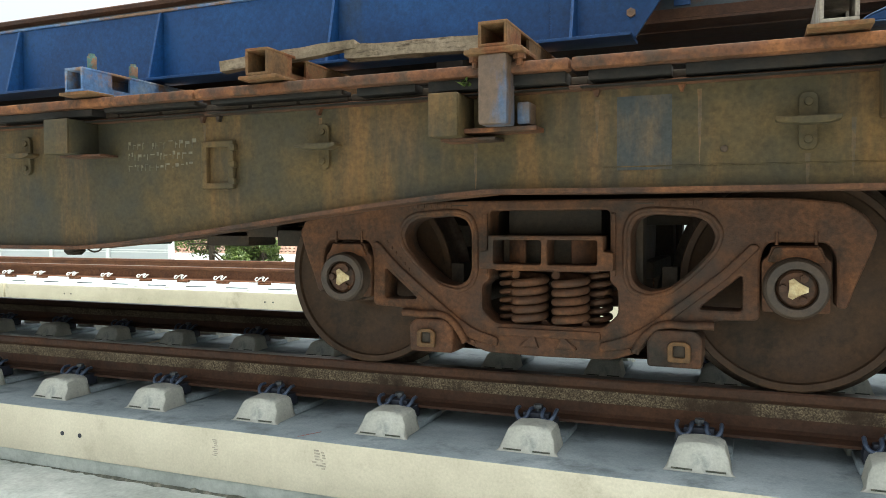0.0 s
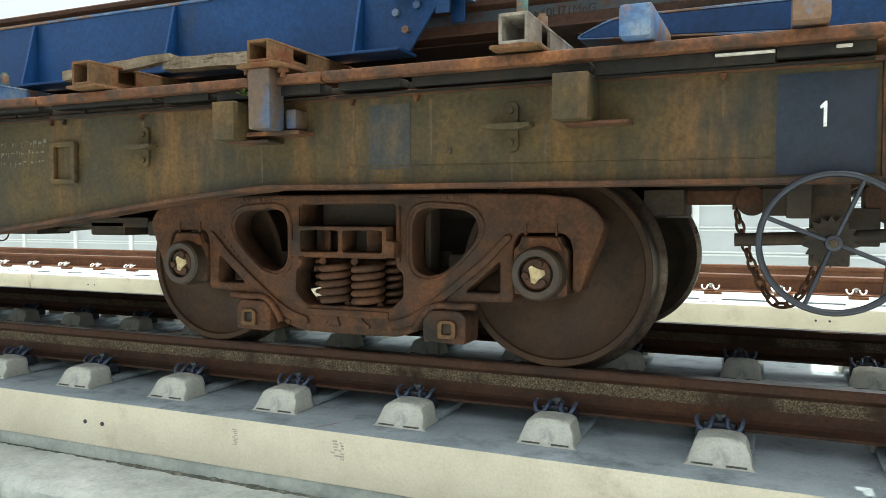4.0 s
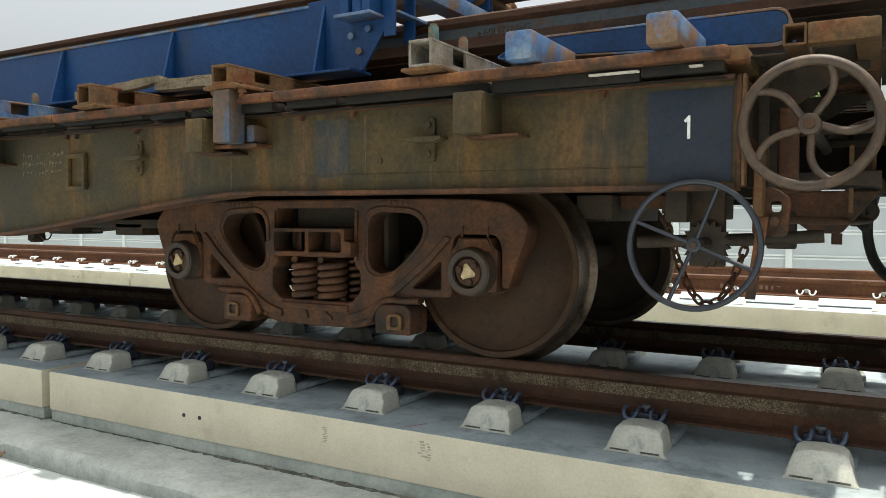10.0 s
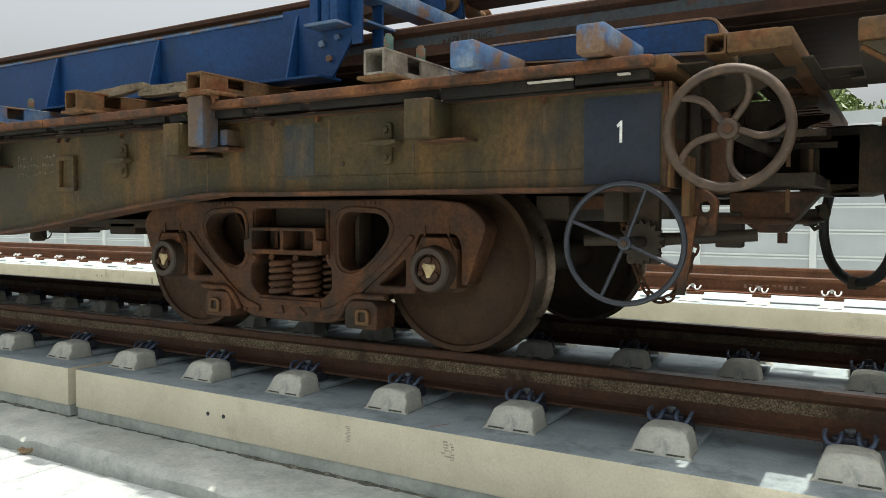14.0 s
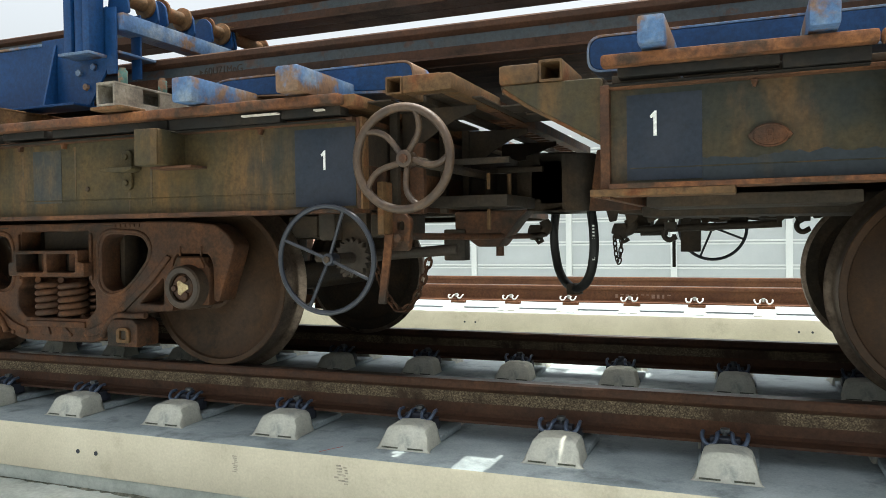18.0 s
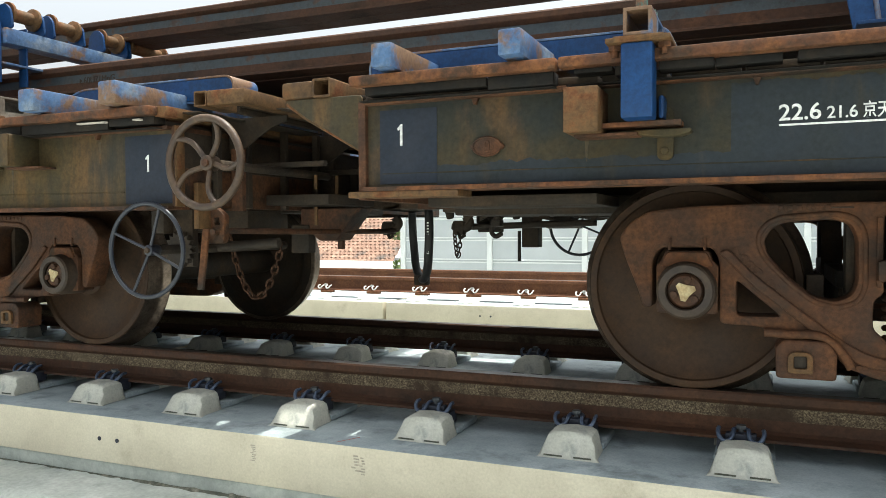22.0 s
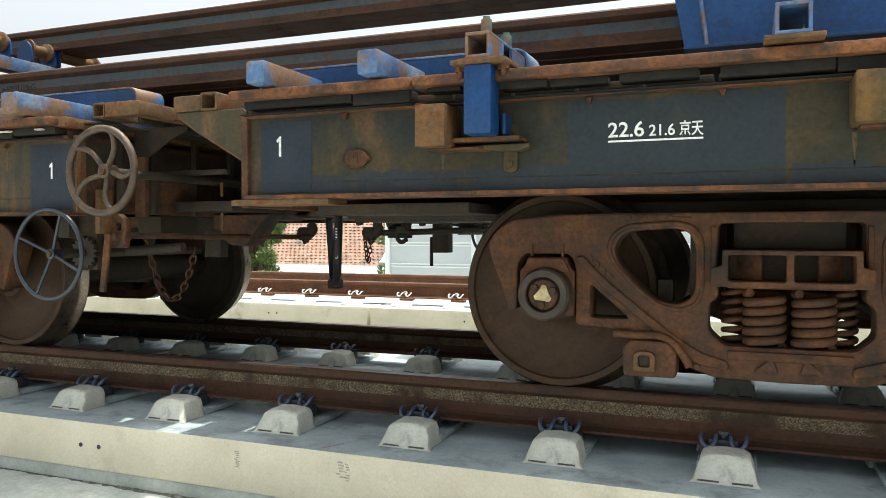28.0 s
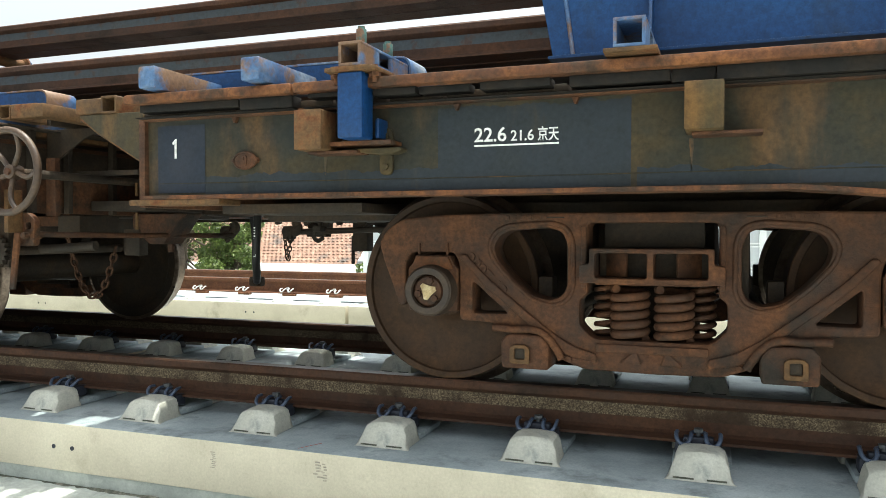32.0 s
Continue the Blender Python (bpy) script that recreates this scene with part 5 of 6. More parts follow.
for k in range(36):
    r = 0.082 if k % 2 else 0.064
    teeth.append((2.590 + r * math.cos(2 * math.pi * k / 36), 0.549 + r * math.sin(2 * math.pi * k / 36)))
part("ratchet_wheel", plate([teeth], -0.47, -0.445, 0.002, RUST_DARK), None, wagon_a, "dark toothed ratchet wheel")
part("winch_bracket", boxed(2.530, 2.645, -0.440, -0.40, 0.47, 0.74, 0.006), RUST_DARK, wagon_a)
part("winch_bracket", boxed(2.46, 2.535, -0.50, -0.42, 0.62, 0.735, 0.012), RUST_DARK, wagon_a)
part("pulley_arm", boxed(1.95, 2.36, 0.225, 0.270, 0.675, 0.735, 0.008), RUST, wagon_a)
part("pulley", rod((2.338, 0.20, 0.690), (2.338, 0.30, 0.690), 0.060, 24, 0.008), RUST, wagon_a, "rusty chain pulley")
for x in (2.02, 2.47):
    part("under_block", boxed(x - 0.09, x + 0.07, 0.10, 0.40, 0.63, 0.735, 0.008), RUST_DARK, wagon_a)


def chain(parent, pts, link=0.052, wire=0.0065, mat=RUST):
    """Oval links hung along the given points, every second one turned."""
    dense = []
    for a, b in zip(pts, pts[1:]):
        a, b = Vector(a), Vector(b)
        n = max(2, int((b - a).length / 0.004))
        dense += [a + (b - a) * (k / n) for k in range(n)]
    step, last, idx, acc = link * 0.74, dense[0], 0, 0.0
    oval = [(0.5 * link * math.copysign(abs(math.cos(2 * math.pi * k / 16)) ** 0.8, math.cos(2 * math.pi * k / 16)), 0.30 * link * math.sin(2 * math.pi * k / 16), 0) for k in range(16)]
    me = tube([oval], wire, mat, closed=True, res=1)
    for p, q in zip(dense, dense[1:]):
        acc += (q - p).length
        if acc >= step:
            acc = 0.0
            m = Matrix.Translation(q) @ (q - p).to_track_quat('X', 'Z').to_matrix().to_4x4() @ Matrix.Rotation(math.pi / 2 * (idx % 2) + 0.5, 4, 'X')
            part("chain_link", me, None, parent, at=m)
            idx += 1


def hanging(a, b, sag, n=14):
    a, b = Vector(a), Vector(b)
    return [a + (b - a) * (k / n) - Vector((0, 0, sag * (1 - (2 * k / n - 1) ** 2))) for k in range(n + 1)]


ch = part("brake_chain", rod((2.275, 0.262, 0.655), (2.275, 0.262, 0.69), 0.012, 8), RUST, wagon_a, "rusty slack brake chain")
chain(ch, hanging((2.275, 0.262, 0.665), (2.62, 0.285, 0.56), 0.345))

# lever, rods and pipes between the wagons
part("strap_lever", plate([[(2.722, 0.372), (2.752, 0.372), (2.790, 0.640), (2.756, 0.640)]], -0.505, -0.490, 0.003, RUST), None, wagon_a, "brown flat strap lever")
pv = part("pivot_bracket", plate([rounded([(2.735, 0.575), (2.840, 0.575), (2.850, 0.70), (2.80, 0.735), (2.735, 0.735)], 0.02, 4),
                                  rounded([(2.790, 0.655), (2.822, 0.655), (2.822, 0.69), (2.790, 0.69)], 0.012, 4)], -0.47, -0.435, 0.004, RUST_BRIGHT), None, wagon_a, "orange rusty pivot bracket")
part("pivot_pin", rod((2.806, -0.50, 0.625), (2.806, -0.40, 0.625), 0.016, 10), RUST_BRIGHT, pv)
part("pivot_bracket", boxed(2.748, 2.775, -0.55, -0.47, 0.64, 0.84, 0.004), OCHRE, wagon_a)
part("uncoupling_rod", tube([[(2.80, -0.44, 0.632), (2.95, -0.05, 0.625), (3.02, 0.72, 0.622), (3.06, 0.80, 0.63)]], 0.014, RUST, res=2), None, wagon_a, "rusty uncoupling rod")
part("brake_pipe", tube([[(2.30, -0.25, 0.545), (2.72, -0.20, 0.560), (2.93, -0.18, 0.574)]], 0.024, RUST_DARK, res=3), None, wagon_a, "dark brake pipe")
part("pendant_box", boxed(2.69, 2.80, 0.27, 0.34, 0.510, 0.66, 0.008), RUST_DARK, wagon_a)
part("coupler_carrier", plate([rounded([(2.745, 0.745), (3.10, 0.745), (3.06, 0.70), (2.96, 0.575), (2.86, 0.575), (2.745, 0.66)], 0.012, 3)], 0.28, 0.44, 0.006, RUST), None, wagon_a, "rusty coupler carrier bracket")
part("carrier_bolt", rod((2.945, 0.36, 0.575), (2.945, 0.36, 0.53), 0.020, 8), RUST, wagon_a)
part("cross_step", boxed(2.742, 3.10, -0.02, 0.44, 0.755, 0.805, 0.004), RUST_DARK, wagon_a)
for y in (-0.42, -0.20, 0.10, 0.40):
    part("upright", boxed(2.742, 2.775, y, y + 0.030, 0.735, 1.145, 0.003), RUST_DARK, wagon_a)
part("upright", boxed(2.80, 2.86, -0.36, -0.33, 0.72, 1.0, 0.003), RUST, wagon_a)
part("ladder_rail", boxed(2.742, 3.14, -0.12, -0.09, 0.93, 0.955, 0.003), RUST_DARK, wagon_a)
part("ladder_rail", boxed(2.742, 3.14, 0.42, 0.45, 0.93, 0.955, 0.003), RUST_DARK, wagon_a)
# ochre slivers added in place of sunlight catching the dark uprights
for x, y, z0, z1 in ((2.995, 0.02, 0.83, 0.90), (3.065, 0.10, 0.80, 0.90), (2.995, 0.02, 0.655, 0.745)):
    part("hanger_strip", boxed(x, x + 0.016, y, y + 0.010, z0, z1, 0.002), OCHRE, wagon_a)


def coupler(parent, x0, sgn):
    """Automatic coupler: shank, head, knuckle and guard arm."""
    def X(a, b):
        return sorted((x0 + sgn * a, x0 + sgn * b))
    c = part("coupler", boxed(*X(0.0, 0.34), 0.64, 0.87, 0.80, 0.985, 0.02), RUST_DARK, parent, "rust-brown automatic coupler")
    part("coupler_head", boxed(*X(0.28, 0.52), 0.50, 0.92, 0.735, 1.03, 0.045), RUST_DARK, c)
    part("knuckle", rod((x0 + sgn * 0.53, 0.60 if sgn > 0 else 0.88, 0.74), (x0 + sgn * 0.53, 0.60 if sgn > 0 else 0.88, 1.02), 0.105, 20, 0.02), RUST_DARK, c)
    part("guard_arm", boxed(*X(0.44, 0.60), *((0.84, 0.98) if sgn > 0 else (0.50, 0.64)), 0.77, 1.0, 0.03), RUST_DARK, c)
    part("yoke_block", boxed(*X(-0.02, 0.10), 0.46, 1.05, 0.72, 1.05, 0.01), RUST_DARK, c)


coupler(wagon_a, 2.742, 1)
coupler(wagon_b, 3.585, -1)
part("pocket_face", plate([rounded([(3.36, 0.735), (3.60, 0.735), (3.60, 1.01), (3.40, 1.02)], 0.012, 3), rounded([(3.425, 0.80), (3.525, 0.80), (3.525, 0.845), (3.425, 0.845)], 0.010, 2), rounded([(3.425, 0.895), (3.525, 0.895), (3.525, 0.945), (3.425, 0.945)], 0.010, 2)], 0.42, 0.455, 0.006, RUST), None, wagon_b, "rusty casting with two slots")
# brake hoses meeting in a loop
hs = part("brake_hose", tube([[(3.07, 0.98, 0.74), (3.045, 1.04, 0.62), (3.055, 1.04, 0.50), (3.10, 0.97, 0.40), (3.165, 0.88, 0.352), (3.20, 0.82, 0.345)]], 0.024, RUBBER, res=3, smooth_path=True), None, wagon_a, "black rubber brake hose")
part("hose_head", boxed(3.165, 3.245, 0.79, 0.85, 0.312, 0.370, 0.012), RUST_DARK, hs, "dark hose coupling head")
hs = part("brake_hose", tube([[(3.32, 0.66, 0.78), (3.350, 0.60, 0.62), (3.345, 0.60, 0.50), (3.31, 0.66, 0.41), (3.25, 0.75, 0.355), (3.21, 0.81, 0.345)]], 0.024, RUBBER, res=3, smooth_path=True), None, wagon_b, "black rubber brake hose")
mark = bmesh.new()
box(mark, 3.3455, 3.3585, 0.5745, 0.5765, 0.50, 0.505, 0)
box(mark, 3.3455, 3.3585, 0.5745, 0.5765, 0.57, 0.574, 0)
box(mark, 3.3455, 3.3475, 0.5745, 0.5765, 0.50, 0.574, 0)
box(mark, 3.3565, 3.3585, 0.5745, 0.5765, 0.50, 0.574, 0)
for k in range(5):
    box(mark, 3.347, 3.357, 0.5745, 0.5765, 0.60 + 0.016 * k, 0.608 + 0.016 * k, 0)
part("hose_mark", mark, WHITE, hs, "small white printed frame", smooth=0)
for x, par in ((3.02, wagon_a), (3.46, wagon_b)):
    k = part("angle_cock", tube([[(x - 0.05, 0.80, 0.655), (x, 0.80, 0.64), (x + 0.045, 0.80, 0.66), (x + 0.03, 0.80, 0.70)]], 0.028, RUST_DARK, res=2, smooth_path=True), None, par, "dark angle cock")
    part("cock_handle", tube([[(x - 0.02, 0.78, 0.62), (x + 0.01, 0.76, 0.585), (x + 0.035, 0.76, 0.60)]], 0.010, RUST_DARK, res=2), None, k)
    part("cock_body", boxed(x - 0.045, x + 0.02, 0.77, 0.83, 0.60, 0.68, 0.012), RUST_DARK, k)
part("train_pipe", tube([[(3.46, 0.82, 0.645), (3.62, 0.84, 0.648), (4.2, 0.86, 0.665)]], 0.018, RUST_DARK, res=2), None, wagon_b)
chn = part("safety_chain", rod((3.43, 0.80, 0.60), (3.43, 0.80, 0.63), 0.010, 8), RUST_DARK, wagon_b, "small dark safety chain")
chain(chn, hanging((3.415, 0.80, 0.63), (3.455, 0.80, 0.63), 0.15), link=0.034, wire=0.004, mat=RUST_DARK)

# gear under the end of wagon B
part("under_sill", boxed(3.62, 8.2, 0.30, 1.25, 0.70, 0.783, 0.01), RUST_DARK, wagon_b)
part("under_channel", boxed(3.70, 4.42, -0.20, 0.28, 0.728, 0.772, 0.006), RUST_DARK, wagon_b)
part("hanging_box", boxed(3.715, 3.815, 1.10, 1.19, 0.525, 0.775, 0.006), RUST_DARK, wagon_b, "dark hanging steel box")
part("brake_lever", plate([[(3.58, 0.64), (3.64, 0.64), (3.735, 0.775), (3.69, 0.775)]], 0.86, 0.885, 0.003, RUST_DARK), None, wagon_b)
part("lever_foot", boxed(3.54, 3.67, 0.84, 0.91, 0.615, 0.64, 0.004), RUST_DARK, wagon_b)
part("stay", boxed(3.665, 3.682, 1.18, 1.20, 0.44, 0.62, 0.003), RUST_DARK, wagon_b)
hand_wheel(wagon_b, 3.835, 0.655, 2.06, 0.205, 0.0105, 4, False, DARK_PAINT, 0.024, "thin dark hand wheel beyond the brake gear")
part("winch_shaft", rod((3.835, 1.25, 0.655), (3.835, 2.06, 0.655), 0.022, 12), RUST_DARK, wagon_b)
for k, (x, w, z) in enumerate(((3.95, 0.10, 0.66), (4.10, 0.16, 0.69), (4.32, 0.12, 0.70), (3.50, 0.08, 0.665))):
    part("under_block", boxed(x, x + w, 0.92, 1.10, z, 0.78, 0.008), RUST_DARK, wagon_b)

for x, y, z in ((3.70, 0.70, 0.72), (4.30, 0.95, 0.75)):
    hk = part("hanger_hook", tube([[(x, y, z), (x + 0.01, y, z - 0.05), (x - 0.03, y, z - 0.09), (x - 0.01, y, z - 0.125), (x + 0.03, y, z - 0.11)]], 0.013, RUST_DARK, res=2, smooth_path=True), None, wagon_b, "dark hanging brake hook")
    part("hook_nut", boxed(x - 0.025, x + 0.03, y - 0.03, y + 0.03, z - 0.075, z - 0.04, 0.006), RUST_DARK, hk)
rnd = random.Random(31)
for k in range(12):
    # small nuts, brackets and pipe ends hanging below the sill
    x, y, w = 3.42 + 0.085 * k + 0.03 * rnd.random(), 0.65 + 0.5 * rnd.random(), 0.020 + 0.030 * rnd.random()
    part("hanging_lug", plate([rounded([(x - w, 0.755), (x + w, 0.755), (x + w * 0.7, 0.705 - 0.02 * rnd.random()), (x - w * 0.4, 0.690 - 0.035 * rnd.random())], 0.008, 2)], y, y + 0.02, 0.003, RUST_DARK), None, wagon_b)
for x in (3.88, 4.12):
    part("air_pipe", tube([[(x - 0.16, 1.15, 0.715), (x - 0.05, 1.15, 0.700), (x + 0.04, 1.15, 0.690), (x + 0.13, 1.15, 0.712)]], 0.012, RUST_DARK, res=2, smooth_path=True), None, wagon_b)

# gear under the belly of wagon A
part("under_sill", boxed(-9.0, 2.0, 0.30, 1.25, 0.62, 0.74, 0.01), RUST_DARK, wagon_a)
part("belly_beam", boxed(-9.0, -0.75, 0.10, 0.30, 0.565, 0.62, 0.006), RUST_DARK, wagon_a)
part("brake_rod", tube([[(-6.0, 0.25, 0.535), (-1.6, 0.25, 0.545), (-0.60, 0.25, 0.61)]], 0.014, RUST_DARK, res=2), None, wagon_a)
part("valve_pot", lathe([(0.0, 0.05), (0.055, 0.05), (0.06, -0.03), (0.04, -0.05), (0.0, -0.05)], 20), RUST_DARK, wagon_a, at=pose(-2.33, 0.30, 0.50, 90))
part("wire_loop", tube([[(-2.18, 0.20, 0.56), (-2.13, 0.20, 0.50), (-2.05, 0.20, 0.475), (-2.0, 0.20, 0.52), (-2.02, 0.20, 0.56)]], 0.005, RUST_DARK, res=1, smooth_path=True), None, wagon_a)
for x in (-2.6, -1.75, -1.05, -0.62):
    part("under_block", boxed(x - 0.13, x + 0.13, 0.10, 0.34, 0.52, 0.60, 0.01), RUST_DARK, wagon_a)

# ---- blue rail racks on the wagons ----
def rack(label, x0, x1, z0, z1, ribs, slant=0.0):
    r = thing("rail_rack", label, "rail rack", "rail racks")
    side = part("side_plate", plate([[(x0, z0), (x1, z0), (x1, z1), (x0 - slant, z1)]], -0.342, -0.330, 0.002, BLUE), None, r)
    # the paler blue paints the sun along the top edge
    part("top_flange", boxed(x0 - slant + 0.002, x1 - 0.002, -0.352, -0.290, z1 + 0.0003, z1 + 0.012, 0.002), BLUE_WORN_LIT, r, "pale blue top edge with sunlight in its colour")
    part("bottom_flange", boxed(x0 + 0.002, x1 - 0.002, -0.452, -0.290, z0 - 0.012, z0 - 0.0003, 0.002), BLUE, r)
    for x in ribs:
        m = plate([[(-0.440, z0), (-0.3425, z0), (-0.3425, z0 + 0.315), (-0.360, z0 + 0.315)]], x - 0.006, x + 0.006, 0.0015, BLUE)
        m.transform(Matrix(((0, 1, 0, 0), (1, 0, 0, 0), (0, 0, 1, 0), (0, 0, 0, 1))))
        m.flip_normals()
        part("gusset_rib", m, None, side)
    TRAIN.append(r)
    return r


rack_a = rack("blue painted steel rail rack with gusset ribs", -9.4, 1.10, 1.2815, 1.602, (-2.86, -1.98, -1.067, -0.132, 0.882))
rack_a.matrix_basis = pose(-0.045, 0.066, 0.016)
part("end_plate", plate([[(0.785, 1.283), (1.100, 1.283), (1.215, 1.45), (1.215, 1.75), (1.00, 1.70), (0.96, 1.626), (0.785, 1.626)]], -0.356, -0.3425, 0.002, BLUE), None, rack_a)
for x, z in ((1.135, 1.462), (1.040, 1.440), (1.085, 1.368)):
    part("bolt", rod((x, -0.3565, z), (x, -0.372, z), 0.017, 6), BLUE_WORN_LIT, rack_a)
for y in (-0.36, -0.20):
    part("end_rib", boxed(1.2155, 1.275, y, y + 0.012, 1.42, 1.74, 0.002), BLUE, rack_a)
part("cross_shelf", boxed(1.18, 1.285, -0.35, -0.08, 1.52, 1.532, 0.002), BLUE_WORN_LIT, rack_a)
part("post", boxed(1.160, 1.205, -0.455, -0.358, 1.515, 2.05, 0.010), BLUE, rack_a)
part("post", boxed(1.040, 1.092, -0.455, -0.358, 1.515, 2.05, 0.012), BLUE, rack_a, "blue square post")
part("post_foot", boxed(1.02, 1.215, -0.47, -0.3575, 1.500, 1.5145, 0.003), BLUE_WORN_LIT, rack_a)
part("post_pipe", rod((1.126, -0.42, 1.515), (1.126, -0.42, 2.05), 0.033, 18), BLUE, rack_a)
part("roller_beam", boxed(1.195, 1.305, -0.34, 1.75, 1.632, 1.716, 0.008), BLUE_WORN_LIT, rack_a, "pale blue roller beam")
for y, w in ((-0.21, 0.085), (0.060, 0.090), (0.405, 0.075), (0.700, 0.160), (1.35, 0.10)):
    for d in (-w - 0.015, w + 0.015):
        part("roller_cheek", plate([rounded([(1.18, 1.7165), (1.32, 1.7165), (1.305, 1.82), (1.27, 1.852), (1.23, 1.852), (1.195, 1.82)], 0.02, 4)], y + d - 0.007, y + d + 0.007, 0.002, BLUE), None, rack_a)
    sp = lathe([(0.0, -w), (0.062, -w), (0.062, -w + 0.015), (0.036, -w + 0.025), (0.036, w - 0.025), (0.062, w - 0.015), (0.062, w), (0.0, w)], 24)
    part("roller", sp, OCHRE, rack_a, "worn brassy flanged roller", at=pose(1.25, y, 1.8055))
rack_b = rack("bright blue painted steel rail rack", 5.285, 16.3, 1.280, 1.80, (5.640, 6.45, 7.3), slant=0.10)
part("end_stiffener", tube([[(5.36, -0.345, 1.285), (5.29, -0.345, 1.795)]], 0.008, BLUE_WORN_LIT, res=2), None, rack_b)


def low_rack(label, pts, y0=-0.372, y1=-0.352):
    """A low box support with rounded ends: two webs and a plate bent round them."""
    r = thing("low_rail_support", label, "rail support", "low rail supports")
    cx, cz = sum(p[0] for p in pts) / len(pts), sum(p[1] for p in pts) / len(pts)
    hw, hh = max(p[0] for p in pts) - cx, max(p[1] for p in pts) - cz
    inner = [(cx + (x - cx) * (1 - 0.009 / hw), cz + (z - cz) * (1 - 0.009 / hh)) for x, z in pts]
    part("web", plate([rounded(inner, 0.050, 6)], y0, y1, 0.003, BLUE), None, r)
    part("back_web", plate([rounded(inner, 0.050, 6)], -0.215, -0.195, 0.003, BLUE), None, r)
    # paler blue than the webs: sunlight on the curved end is put in
    part("bent_cover", plate([rounded(pts, 0.055, 6), rounded([(cx + (x - cx) * (1 - 0.008 / hw), cz + (z - cz) * (1 - 0.008 / hh)) for x, z in pts], 0.051, 6)], y0 - 0.002, -0.193, 0.001, BLUE_WORN_LIT), None, r, "pale blue plate bent round the support")
    TRAIN.append(r)


low_rack("blue rounded rail support at the wagon end", [(1.74, 1.262), (2.83, 1.200), (2.83, 1.332), (1.90, 1.332)])
low_rack("blue rounded rail support on the dark wagon", [(3.515, 1.21), (4.72, 1.225), (4.72, 1.345), (3.515, 1.345)])

# ---- loose timbers on the deck ----
for a, b, w, lab in (((-0.50, -0.62, 1.252), (0.075, -0.57, 1.300), 0.050, "weathered split timber lying across a crossbar"),
                     ((0.03, -0.56, 1.272), (0.60, -0.55, 1.262), 0.060, "weathered square timber wedged beside the rack")):
    tb = thing("timber", lab, "timber", "loose timbers")
    a, b = Vector(a), Vector(b)
    d = b - a
    m = Matrix.Translation(a) @ d.to_track_quat('X', 'Z').to_matrix().to_4x4()
    bm = bmesh.new()
    rnd = random.Random(int(a.x * 77))
    rings = []
    for k in range(9):
        t = k / 8
        tw = 1.0 - 0.35 * max(0, t - 0.75) * 4 * (1 if w < 0.055 else 0)
        rings.append([bm.verts.new(m @ Vector((d.length * t, sy * w * 0.5 + 0.006 * (rnd.random() - 0.5), sz * w * 0.42 * tw + 0.006 * (rnd.random() - 0.5)))) for sy, sz in ((-1, -1), (1, -1), (1, 1), (-1, 1))])
    for p, q in zip(rings, rings[1:]):
        for i in range(4):
            bm.faces.new((p[i], p[(i + 1) % 4], q[(i + 1) % 4], q[i]))
    bm.faces.new(rings[0][::-1])
    bm.faces.new(rings[-1])
    bmesh.ops.recalc_face_normals(bm, faces=bm.faces)
    part("beam", bm, TIMBER, tb, smooth=20)
    TRAIN.append(tb)

# ---- a weed rooted in the packing under the edge strip ----
weed = thing("weed", "small green weed growing under the edge strip", "weed", "", pose(0.575, -0.735, 1.082))
rnd = random.Random(12)
for k in range(9):
    bl = bmesh.new()
    l, w = 0.018 + 0.016 * rnd.random(), 0.006 + 0.004 * rnd.random()
    v = [bl.verts.new(q) for q in ((0, 0, 0), (l * 0.5, w, 0.004), (l, 0, 0.001), (l * 0.5, -w, 0.004))]
    bl.faces.new(v)
    part("leaf", bl, LEAF, weed, at=pose(0.030 * (rnd.random() - 0.5), 0.010 * rnd.random(), 0.018 * rnd.random(), 0, -70 * rnd.random(), 360 * rnd.random()), smooth=0)
TRAIN.append(weed)

# ---- paving beside the track ----
pav = part("pavement", boxed(-14, 9, -2.85, -0.815, -0.699, -0.652, 0.0), CONC_GREY, smooth=0)
tagged(pav, "pale cement paving slabs along the track base", "pavement", kind="structure")
PAVER = [finish(boxed(0.004, 0.352 - 0.004, 0.004, 0.66 - 0.004, 0, 0.030, 0.006), "paving_slab", GROUND)]
rnd = random.Random(4)
for k in range(46):
    for r in range(3):
        part("paving_slab", PAVER[0], None, pav, at=pose(-11.0 + 0.352 * k + 0.12 * r, -0.845 - 0.66 * (r + 1), -0.6515 + 0.006 * rnd.random(), 0.4 * rnd.random(), 0.4 * rnd.random(), 0))

lf = thing("dry_leaf", "curled dry tan leaf on the paving", "dry leaf", "", pose(-2.53, -0.86, -0.6175, 0, 0, 25))
cup = bmesh.new()
g = [[cup.verts.new((0.045 * u * (1 - 0.35 * v * v), 0.030 * v * (1 - 0.5 * u * u), 0.018 * (u * u + v * v))) for v in (-1, -0.5, 0, 0.5, 1)] for u in (-1, -0.5, 0, 0.5, 1)]
for a, b in zip(g, g[1:]):
    for i in range(4):
        cup.faces.new((a[i], a[i + 1], b[i + 1], b[i]))
part("blade", cup, material("dry_leaf_tan", [(0.20, 0.13, 0.07), (0.34, 0.25, 0.15)], 40, bump=0.4), lf)

